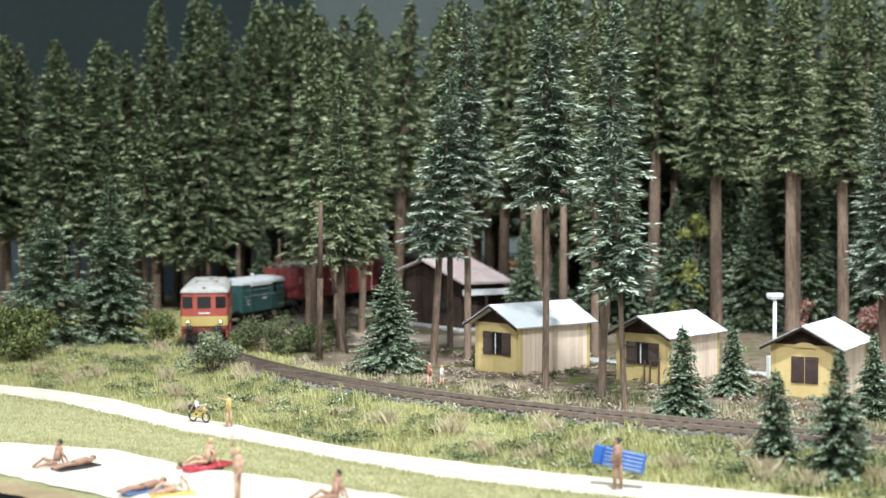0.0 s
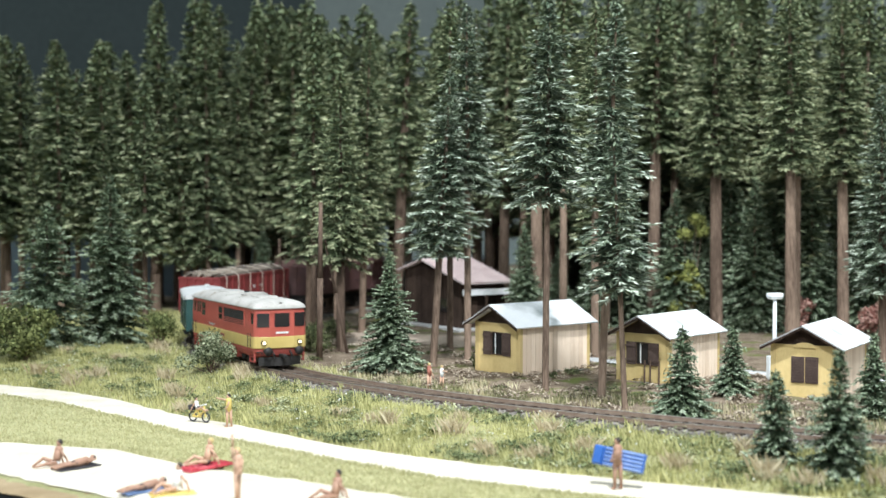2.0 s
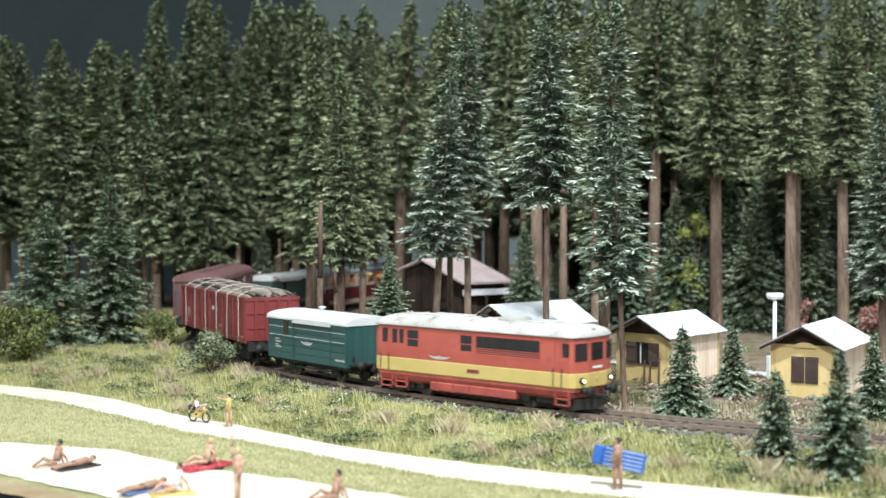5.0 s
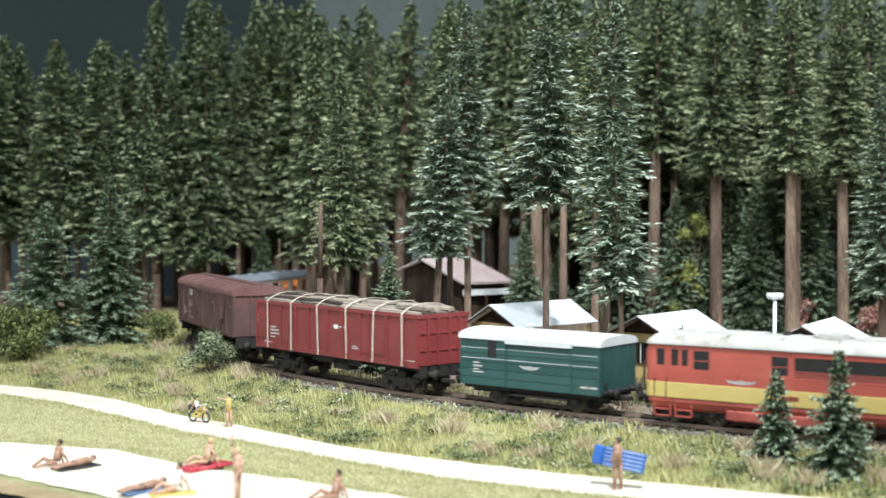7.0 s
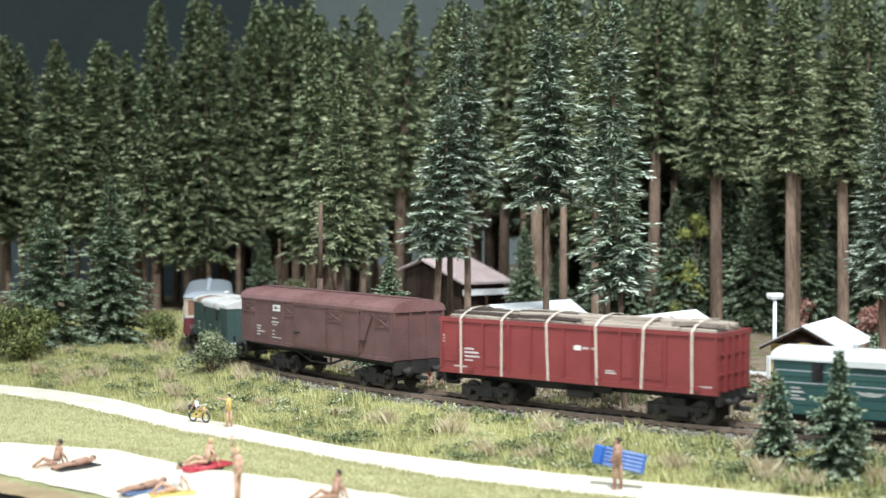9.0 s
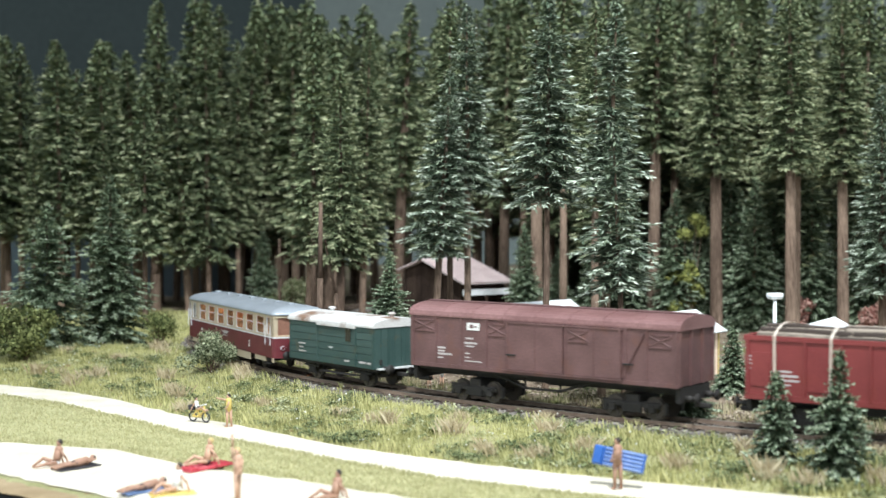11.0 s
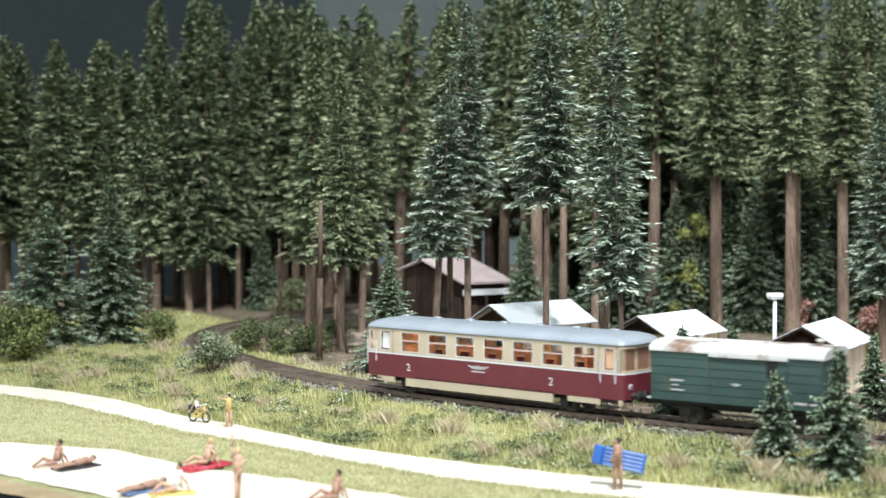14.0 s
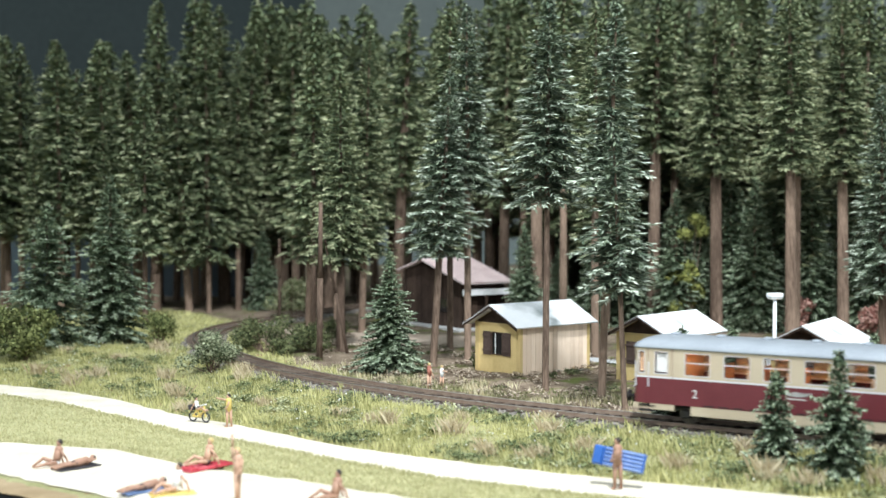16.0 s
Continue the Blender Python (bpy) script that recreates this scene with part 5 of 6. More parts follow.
def gable_roof(t, x0, x1, half_r, half_l, zr, rise_r, rise_l, mat, thick=0.09, name="roof_slope"):
    """Two slopes that meet at the ridge along x; half_r on the -y side."""
    for half, rise, sy in ((half_r, rise_r, -1), (half_l, rise_l, 1)):
        bm = bmesh.new()
        vs = [bm.verts.new(v) for v in ((x0, 0, zr), (x1, 0, zr), (x1, sy * half, zr - rise), (x0, sy * half, zr - rise))]
        f = bm.faces.new(vs if sy < 0 else list(reversed(vs)))
        bm.normal_update()
        if f.normal.z < 0:
            f.normal_flip()
        bmesh.ops.solidify(bm, geom=[f], thickness=thick)
        part(name, bm, mat, t)


def hut(m, label, closed, planks):
    """Gabled hut: x runs back along the ridge from the front, y to its left."""
    t = thing("holiday_hut", m, label, "hut", "huts by the track")
    L, s, rise, zr, ovf, ovs = 6.08, 2.07, 1.09, 3.60, 0.62, 0.42
    w, x0, x1 = s - ovs, ovf, L - 0.30
    ze = zr - rise * (w / s) - 0.10
    # front and back gables, side walls, floor
    for x, nm in ((x0, "front_wall"), (x1, "back_wall")):
        bm = bmesh.new()
        th = 0.12 if nm == "front_wall" else -0.12
        prof = [(-w, 0), (w, 0), (w, ze), (0, zr - 0.12), (-w, ze)]
        a = [bm.verts.new((x, y, z)) for y, z in prof]
        b = [bm.verts.new((x + th, y, z)) for y, z in prof]
        bm.faces.new(a)
        bm.faces.new(list(reversed(b)))
        for i in range(5):
            bm.faces.new((a[i], a[(i + 1) % 5], b[(i + 1) % 5], b[i]))
        bmesh.ops.recalc_face_normals(bm, faces=bm.faces[:])
        part(nm, bm, YELLOW_WALL, t, "yellow painted gable wall")
    part("core", boxes((x0 + 0.12, x1 - 0.12, -w + 0.06, w - 0.06, 0, ze)), PLANK_WALL, t)
    n = 15
    step = (x1 - x0 - 0.30) / n
    for sy in (-1, 1):
        for k in range(n):
            xa = x0 + 0.15 + k * step
            part("plank", boxes((xa + 0.012, xa + step - 0.012, min(sy * (w - 0.05), sy * (w + 0.02)), max(sy * (w - 0.05), sy * (w + 0.02)), 0.02, ze + 0.02)), PLANK_WALL, t)
        for xa in (x0 - 0.03, x1 - 0.17):
            part("corner_board", boxes((xa, xa + 0.20, min(sy * (w - 0.15), sy * (w + 0.045)), max(sy * (w - 0.15), sy * (w + 0.045)), 0, ze)), TRIM, t)
    part("plinth", boxes((x0 + 0.02, x1 - 0.02, -w + 0.03, w - 0.03, -0.3, 0.06)), CONCRETE, t)
    # front frame
    fr = boxes((x0 - 0.05, x0, -w + 0.17, w - 0.17, ze - 0.14, ze - 0.04), (x0 - 0.04, x0, -w + 0.17, -w + 0.23, 0.1, ze - 0.14), (x0 - 0.04, x0, w - 0.23, w - 0.17, 0.1, ze - 0.14))
    part("front_trim", fr, TRIM, t)
    wz0, wz1, hw = 1.0, 2.08, 0.62
    if closed:
        for sy in (-1, 1):
            sh = part("shutter", boxes((x0 - 0.08, x0 - 0.02, min(sy * 0.02, sy * 0.66), max(sy * 0.02, sy * 0.66), wz0 - 0.25, wz1 - 0.05), bevel=0.01), SHUTTER, t, "closed brown louvred shutter")
            for k in range(9):
                part("slat", boxes((x0 - 0.11, x0 - 0.07, min(sy * 0.08, sy * 0.60), max(sy * 0.08, sy * 0.60), wz0 - 0.16 + k * 0.13, wz0 - 0.09 + k * 0.13)), SHUTTER, sh)
        arch = bmesh.new()
        for k in range(7):
            a, b = radians(180 * k / 7), radians(180 * (k + 1) / 7)
            vs = [arch.verts.new(v) for v in ((x0 - 0.06, 0, ze - 0.16), (x0 - 0.06, 0.55 * math.cos(a), ze - 0.16 + 0.26 * math.sin(a)), (x0 - 0.06, 0.55 * math.cos(b), ze - 0.16 + 0.26 * math.sin(b)))]
            arch.faces.new(vs)
        bmesh.ops.remove_doubles(arch, verts=arch.verts[:], dist=0.001)
        bmesh.ops.solidify(arch, geom=arch.faces[:], thickness=0.05)
        part("arch_panel", arch, YELLOW_WALL, t)
    else:
        win = part("window", boxes((x0 - 0.03, x0 - 0.005, -hw * 0.62, hw * 0.62, wz0, wz1)), GLASS, t, "dark window with open shutters")
        part("window_frame", boxes((x0 - 0.06, x0 - 0.02, -hw * 0.66, -hw * 0.58, wz0 - 0.04, wz1 + 0.04), (x0 - 0.06, x0 - 0.02, hw * 0.58, hw * 0.66, wz0 - 0.04, wz1 + 0.04),
                                   (x0 - 0.06, x0 - 0.02, -hw * 0.58, hw * 0.58, wz1, wz1 + 0.06), (x0 - 0.06, x0 - 0.02, -hw * 0.58, hw * 0.58, wz0 - 0.06, wz0)), BROWN, win)
        part("curtain", boxes((x0 - 0.036, x0 - 0.031, 0.10, 0.17, wz0, wz1)), WHITE, win)
        for sy in (-1, 1):
            sh = part("shutter", boxes((x0 - 0.10, x0 - 0.03, min(sy * 0.43, sy * 1.02), max(sy * 0.43, sy * 1.02), wz0 - 0.08, wz1 + 0.06), bevel=0.015), SHUTTER, t, "open brown shutter")
            for zz in (wz0 + 0.1, wz1 - 0.2):
                part("batten", boxes((x0 - 0.135, x0 - 0.09, min(sy * 0.40, sy * 1.05), max(sy * 0.40, sy * 1.05), zz, zz + 0.10)), SHUTTER, sh)
        if planks:
            for k, y in enumerate((-0.2, -0.55, -1.1)):
                bm = bmesh.new()
                rod(bm, (x0 - 0.6, y - 0.28, 0.0), (x0 - 0.14, y, 1.2), 0.05, seg=6)
                part("leaning_pole", bm, BROWN, t)
    gable_roof(t, 0, L, s, s, zr, rise, rise, ROOF_SHEET, 0.07)
    # dark barge boards under the front edge and the gable's dark panel
    for sy in (-1, 1):
        bm = bmesh.new()
        vs = [bm.verts.new(v) for v in ((0.0, 0, zr - 0.005), (0.0, sy * s, zr - rise - 0.005), (0.0, sy * s, zr - rise - 0.20), (0.0, 0, zr - 0.20))]
        bm.faces.new(vs)
        bmesh.ops.solidify(bm, geom=bm.faces[:], thickness=0.07)
        part("barge_board", bm, BROWN, t)
        part("soffit", boxes((0.07, x0, min(sy * 0.05, sy * 0.1), max(sy * 0.05, sy * 0.1), zr - 0.2, zr - 0.12)), BROWN, t)
    # plain dark brown triangle over the upper front wall
    bm = bmesh.new()
    vs = [bm.verts.new(v) for v in ((x0 - 0.03, -w * 0.98, ze - 0.02), (x0 - 0.03, w * 0.98, ze - 0.02), (x0 - 0.03, 0, zr - 0.16))]
    bm.faces.new(vs)
    bmesh.ops.solidify(bm, geom=bm.faces[:], thickness=0.02)
    part("gable_panel", bm, BROWN, t, "dark brown triangle over the gable")
    return t


for x, y, a, f, lab, closed, planks in ((2.51, 73.98, 41.0, 1.057, "yellow hut with pale plank sides, open brown shutters and white roof", False, False),
                                        (10.06, 70.20, 48.9, 0.971, "yellow hut with leaning poles and a patched white roof", False, True),
                                        (16.99, 64.07, 59.4, 0.983, "yellow hut with closed brown louvred shutters and white roof", True, False)):
    hut(P(x, y, -0.42, a) @ Matrix.Scale(f, 4), lab, closed, planks)


# ---- dark house in the wood ----
def build_house():
    t = thing("forest_house", P(-1.7, 104.0, -0.42, 32.6), "dark brown timber house with a pale pinkish shingle roof", "house")
    zr, L = 5.12, 4.6
    sl, sr = 3.6, 5.9
    ze_r, ze_l = zr - 1.60, zr - 0.95
    bm = bmesh.new()
    prof = [(-sr + 1.0, 0), (sl - 0.4, 0), (sl - 0.4, zr - 0.95 * (sl - 0.4) / sl - 0.1), (0, zr - 0.1), (-sr + 1.0, zr - 1.60 * (sr - 1.0) / sr - 0.1)]
    a = [bm.verts.new((0.5, y, z)) for y, z in prof]
    b = [bm.verts.new((L - 0.2, y, z)) for y, z in prof]
    bm.faces.new(a)
    bm.faces.new(list(reversed(b)))
    for i in range(5):
        bm.faces.new((a[i], a[(i + 1) % 5], b[(i + 1) % 5], b[i]))
    bmesh.ops.recalc_face_normals(bm, faces=bm.faces[:])
    part("wall", bm, HOUSE_WOOD, t)
    for k in range(24):
        y = -sr + 1.02 + k * (sr + sl - 1.44) / 24
        yc = y + 0.15
        ztop = zr - 0.12 - (1.60 * -yc / sr if yc < 0 else 0.95 * yc / sl) - 0.06
        part("board", boxes((0.46, 0.52, y, y + 0.31, 0.0, ztop)), HOUSE_WOOD, t)
    gable_roof(t, 0, L, sr, sl, zr, 1.60, 0.95, HOUSE_ROOF, 0.12)
    for k in range(12):
        u = (k + 0.5) / 12
        for j in range(10):
            x = j * L / 10
            part("shingle", boxes((x + 0.01, x + L / 10 - 0.01, -sr * (u + 0.045), -sr * (u - 0.04), zr - 1.60 * u - 0.005, zr - 1.60 * u + 0.03)), HOUSE_ROOF, t)
    part("verge_board", boxes((-0.03, 0.05, -0.1, 0.1, zr - 0.2, zr + 0.02)), BROWN, t)
    part("porch_fascia", boxes((0.3, L + 0.2, -sr + 0.35, -sr + 0.55, 2.55, 3.0)), ROOF_SHEET, t, "white porch fascia board")
    for x in (0.4, 2.3, 4.4):
        part("porch_post", boxes((x, x + 0.14, -sr + 0.38, -sr + 0.52, 0, 2.55)), BROWN, t)
    part("window", boxes((2.6, 3.6, -sr + 0.94, -sr + 0.99, 1.1, 2.1)), GLASS, t)
    part("door", boxes((1.0, 1.9, -sr + 0.95, -sr + 0.99, 0.05, 2.1)), BROWN, t)
    part("gable_window", boxes((0.40, 0.45, -3.2, -1.9, 1.2, 2.2)), GLASS, t)
    part("terrace", boxes((-0.6, L, -sr - 0.4, sl, -0.2, 0.10)), CONCRETE, t)
    return t


build_house()
strip("yard", [(-12, 101), (-7, 99), (-2, 97.5), (2, 96), (7, 95)], [(-10, 91), (-6, 89.5), (-2, 88.5), (2, 87.5), (6, 87)], -0.36, material("yard_gravel", (0.34, 0.26, 0.20), (0.50, 0.41, 0.33), 0.8, 0.9, 0.5, 12, spec=0.1), "trodden tan gravel yard before the house", "yard", edge=0.9)
strip("garden_walk", [(6, 84), (9.5, 81.2), (13, 78.5), (18, 74.6), (26, 70.5)], [(5.4, 82.6), (9.0, 79.8), (12.4, 77.2), (17.4, 73.2), (25.4, 69.0)], -0.34, CONCRETE, "pale concrete walk behind the huts", "path", edge=0.15)


def street_lamp(x, y):
    t = thing("street_lamp", P(x, y, -0.42, 20), "white street lamp with a flat rectangular head", "street lamp")
    bm = bmesh.new()
    rod(bm, (0, 0, 0), (0, 0, 4.3), 0.13, 0.10, 10)
    smooth(part("post", bm, POLE, t))
    part("head", boxes((-0.40, 0.40, -0.26, 0.26, 4.32, 4.58), bevel=0.06), POLE, t)
    part("lamp_glass", boxes((-0.33, 0.33, -0.2, 0.2, 4.25, 4.33), bevel=0.02), WHITE, t)
    part("switch_box", boxes((-0.45, -0.10, -0.25, 0.1, 0.0, 1.25), bevel=0.03), POLE, t)


street_lamp(17.6, 71.8)


def dead_stem(x, y, dx, dy, h, r, label):
    t = thing("bare_trunk", P(x, y, -0.5), label, "trunk")
    bm = bmesh.new()
    rod(bm, (0, 0, 0), (dx * 0.5, dy * 0.5, h * 0.52), r, r * 0.85, 8)
    rod(bm, (dx * 0.49, dy * 0.49, h * 0.5), (dx, dy, h), r * 0.85, r * 0.6, 8)
    smooth(part("stem", bm, BARK, t))
    for k in range(3):
        z = h * (0.45 + 0.17 * k)
        part("twig_stub", rod(bmesh.new(), (dx * z / h, dy * z / h, z), (dx * z / h + 0.3 * (-1) ** k, dy * z / h, z + 0.2), 0.03, 0.015, 5), BARK, t)


dead_stem(-5.9, 83.9, -1.5, 0.4, 7.4, 0.11, "thin bare trunk leaning between the spruces")
dead_stem(-13.1, 108.6, 0.0, 0.0, 6.6, 0.14, "thin bare dark trunk beside the curve")
dead_stem(-7.4, 81.0, 0.1, 0.0, 9.5, 0.20, "bare brown trunk beside the track")
for x, y, h, r in ((-9.3, 97.5, 8.2, 0.2), (-7.9, 100.5, 9.0, 0.22), (9.2, 82.0, 9.5, 0.26), (0.45, 86.5, 10.5, 0.22), (6.9, 100, 13.0, 0.5), (8.7, 98, 13, 0.3), (18.5, 108.5, 12.5, 0.38), (22.3, 105.0, 12.5, 0.46), (25.2, 96.5, 12.0, 0.28), (6.3, 106, 12.0, 0.3)):
    conifer(x, y, h + 12, h, 2.0, int(x * 100) + 1000, TALL, trunk_r=r, fine=y < 95)


# ---- bushes ----
def bush(x, y, w, h, seed, mat, label, leaf=0.16, count=520):
    rng = np.random.default_rng(seed)
    t = thing("bush", P(x, y, ground_z(x, y) - 0.05), label, "bush", "bushes")
    bm = bmesh.new()
    lobes = []
    for k in range(13):
        a, d = rng.uniform(0, 6.28), rng.uniform(0.1, 0.75) * w
        top = (d * math.cos(a), d * math.sin(a) * 0.8, h * rng.uniform(0.16, 0.80))
        rod(bm, (0.1 * math.cos(a), 0.1 * math.sin(a), 0), top, 0.05, 0.015, 5, False)
        lobes.append(top)
    part("stem", bm, BARK, t)
    verts, faces = [], []
    for k in range(int(count * 1.5)):
        cx, cy, cz = lobes[k % len(lobes)]
        v = rng.normal(0, 1, 3)
        v /= np.linalg.norm(v)
        rr = rng.uniform(0.35, 1.0) ** 0.5 * 0.42 * w * rng.uniform(0.7, 1.1)
        c = np.array((cx, cy, cz)) + v * rr * np.array((1, 1, 0.75))
        if c[2] < 0.08:
            c[2] = rng.uniform(0.08, 0.4)
        a = rng.normal(0, 1, 3)
        a /= np.linalg.norm(a)
        b = np.cross(a, v)
        b /= (np.linalg.norm(b) + 1e-6)
        s = leaf * 0.75 * rng.uniform(0.6, 1.3)
        i = len(verts)
        verts += [tuple(c - a * s), tuple(c + b * s * 0.5), tuple(c + a * s), tuple(c - b * s * 0.5)]
        faces += [(i, i + 1, i + 2), (i, i + 2, i + 3)]
    raw("crown", verts, faces, mat, t)


GREENB, PALEB = "leafy dark green bush by the track", "bush with pale grey-green leaves by the track"
bush(-13.0, 75.6, 1.9, 2.5, 1, LEAFGREY, PALEB, 0.10, 3000)
bush(-25.7, 83.0, 2.6, 3.9, 2, LEAFOLIVE, "yellow-green leafy bush at the forest's edge", 0.17, 3600)
bush(-18.6, 88.6, 1.8, 2.7, 3, LEAFOLIVE, "olive-green leafy bush beside the meadow", 0.11, 2200)
bush(-11.1, 84.4, 2.0, 2.2, 4, LEAF, GREENB, 0.11, 2200)
bush(-8.8, 86.0, 2.1, 2.5, 5, LEAF, GREENB, 0.12, 2400)
bush(-12.6, 87.4, 1.6, 1.6, 6, LEAF, GREENB, 0.11, 1500)
bush(-7.6, 92.5, 1.4, 1.6, 7, LEAF, GREENB, 0.11, 1500)
bush(-9.6, 82.8, 1.1, 1.2, 8, LEAF, GREENB, 0.13, 700)
bush(-13.4, 119, 2.4, 3.0, 9, LEAFPALE, "yellow-green bush at the forest's edge", 0.2, 900)
bush(2.1, 77.0, 0.7, 0.8, 10, LEAF, GREENB, 0.11, 400)
bush(5.9, 72.2, 0.35, 0.35, 11, LEAF, "low weed at the hut's foot", 0.09, 150)
bush(6.8, 73.6, 0.4, 0.4, 12, LEAF, "low weed at the hut's foot", 0.09, 150)
REDLEAF = material("reddish_leaves", (0.25, 0.10, 0.08), (0.55, 0.34, 0.28), 1.5, 0.8, 0.2, 10, island=0.6, spec=0.2)
bush(26.0, 99, 1.3, 3.0, 13, REDLEAF, "bush with pale reddish leaves in the wood", 0.18, 900)
bush(30.5, 97, 1.2, 2.6, 14, REDLEAF, "bush with pale reddish leaves in the wood", 0.18, 700)
YLEAF = material("yellow_leaves", (0.10, 0.115, 0.03), (0.25, 0.26, 0.08), 1.5, 0.8, 0.2, 10, island=0.6, spec=0.2)
bush(18.2, 100.5, 1.6, 10.6, 15, YLEAF, "tall yellow-green shrub between the trunks", 0.25, 1200)


# ---- grass, weeds and litter ----
def scatter(name, count, area, height, width, mat, label, seed, bend=0.5, clump=0, spread=0.2, keep=None, level=None):
    """Single blades standing on the ground, loose or in clumps. area: x0, x1 and two functions of x for y."""
    rng = np.random.default_rng(seed)
    verts, faces = [], []
    x0, x1, ya, yb = area
    made = 0
    while made < count:
        x = rng.uniform(x0, x1)
        lo, hi = ya(x), yb(x)
        if hi <= lo:
            continue
        y = rng.uniform(lo, hi)
        if keep and not keep(x, y):
            continue
        z = (ground_z(x, y) if level is None else level) - 0.06
        tall = rng.uniform(0.7, 1.3)
        for k in range(max(1, clump)):
            px, py = (x + rng.normal(0, spread), y + rng.normal(0, spread)) if clump else (x, y)
            h = height * rng.uniform(0.5, 1.2) * tall
            a = rng.uniform(0, 6.283)
            lx, ly = math.cos(a) * h * bend * rng.uniform(0, 1), math.sin(a) * h * bend * rng.uniform(0, 1)
            wx = width * (0.5 if clump else 0.5)
            i = len(verts)
            b = rng.uniform(-0.6, 0.6)
            cx, cy = math.cos(b) * wx, math.sin(b) * wx
            verts += [(px - cx, py - cy, z), (px + cx, py + cy, z), (px + lx * 0.4 + cx * 0.6, py + ly * 0.4 + cy * 0.6, z + h * 0.6), (px + lx, py + ly, z + h)]
            faces += [(i, i + 1, i + 2), (i, i + 2, i + 3)]
            made += 1
    ob = raw(name, verts, faces, mat)
    return tagged(ob, label, "grass", kind="stuff")


def line_y(line):
    xs, ys = [p[0] for p in line], [p[1] for p in line]
    return lambda x: float(np.interp(x, xs, ys))


path_up, path_low, beach_up = line_y(PATH_UP), line_y(PATH_LOW), line_y(BEACH_UP)


def patch(scale, level, seed):
    return lambda x, y: noise.noise((x * scale, y * scale, seed)) > level


def off_rails(x, y):
    return clear_of_track(x, y, 1.12)


scatter("meadow_grass", 56000, (-27, 19, lambda x: path_up(x) - 0.22, lambda x: track_y(x) - 0.9), 0.24, 0.036, GRASS, "thick green and straw static grass of the meadow", 1, keep=off_rails)
scatter("tall_grass", 9000, (-27, 19, path_up, lambda x: track_y(x) - 1.0), 0.48, 0.045, GRASS, "taller grass tufts in the meadow", 2, clump=22, spread=0.22, keep=off_rails)
scatter("straw_tufts", 5200, (-27, 19, lambda x: path_up(x) + 1, lambda x: track_y(x) - 1.2), 0.62, 0.034, TUFT, "dry straw-coloured grass tufts", 3, bend=0.8, clump=130, spread=0.22, keep=off_rails)
scatter("lawn_grass", 56000, (-26, 10, beach_up, lambda x: path_low(x) + 0.05), 0.12, 0.034, LAWN_FIBRE, "short lawn fibres beside the path", 4, level=-0.74)
scatter("far_grass", 9000, (-34, -5, lambda x: track_y(x) + 1.4, lambda x: track_y(x) + 26), 0.34, 0.07, GRASS, "grass inside and behind the curve", 5, keep=lambda x, y: off_rails(x, y) and not wooded(x, y))
scatter("verge_grass", 6000, (-9, 24, lambda x: track_y(x) + 1.2, lambda x: track_y(x) + 9), 0.30, 0.045, VERGE, "sparse green grass between track and huts", 6, clump=14, spread=0.25, keep=lambda x, y: off_rails(x, y) and patch(0.3, 0.0, 4)(x, y))
scatter("verge_straw", 2600, (-9, 24, lambda x: track_y(x) + 1.2, lambda x: track_y(x) + 9), 0.40, 0.05, STRAW, "dry grass between track and huts", 7, clump=16, spread=0.22, keep=off_rails)


def weeds(name, count, area, size, mat, label, seed, keep):
    """Low leafy cover: small leaves lying in loose heaps."""
    rng = np.random.default_rng(seed)
    verts, faces = [], []
    x0, x1, ya, yb = area
    made = 0
    while made < count:
        x = rng.uniform(x0, x1)
        lo, hi = ya(x), yb(x)
        if hi <= lo:
            continue
        y = rng.uniform(lo, hi)
        if not keep(x, y):
            continue
        n = int(rng.uniform(30, 90))
        r = rng.uniform(0.25, 0.6)
        for k in range(n):
            dx, dy = rng.normal(0, r * 0.6), rng.normal(0, r * 0.6)
            z = ground_z(x + dx, y + dy) + max(0.02, 0.42 * r * 1.4 * rng.uniform(0.2, 1.0) * math.exp(-(dx * dx + dy * dy) / (r * r)) + 0.05)
            a = rng.uniform(0, 6.28)
            s = size * rng.uniform(0.6, 1.4)
            ux, uy, uz = math.cos(a) * s, math.sin(a) * s, rng.uniform(-0.5, 0.5) * s
            i = len(verts)
            verts += [(x + dx - ux, y + dy - uy, z - uz), (x + dx - uy * 0.5, y + dy + ux * 0.5, z + 0.02), (x + dx + ux, y + dy + uy, z + uz), (x + dx + uy * 0.5, y + dy - ux * 0.5, z + 0.01)]
            faces += [(i, i + 1, i + 2), (i, i + 2, i + 3)]
            made += 1
    return tagged(raw(name, verts, faces, mat), label, "weeds", kind="stuff")


MEADOW = (-27, 19, lambda x: path_up(x) + 0.2, lambda x: track_y(x) - 1.3)
FOREST_AREA = (-8, 27, lambda x: track_y(x) + 1.3, lambda x: track_y(x) + 26)
LITTER = material("leaf_litter", (0.12, 0.085, 0.06), (0.50, 0.42, 0.33), 1.0, 0.9, 0.0, 6, island=0.8, spec=0.1)
FLECK = material("pale_flower_heads", (0.62, 0.62, 0.55), (0.78, 0.78, 0.72), 1.0, 0.8, 0.0, 6)
weeds("leafy_weeds", 26000, MEADOW, 0.075, WEED, "dark leafy weeds in the meadow", 21, lambda x, y: off_rails(x, y) and patch(0.30, -0.05, 8)(x, y))
weeds("pale_weeds", 12000, MEADOW, 0.07, LEAFPALE, "pale grey-green weeds in the meadow", 22, lambda x, y: off_rails(x, y) and patch(0.35, 0.0, 18)(x, y))
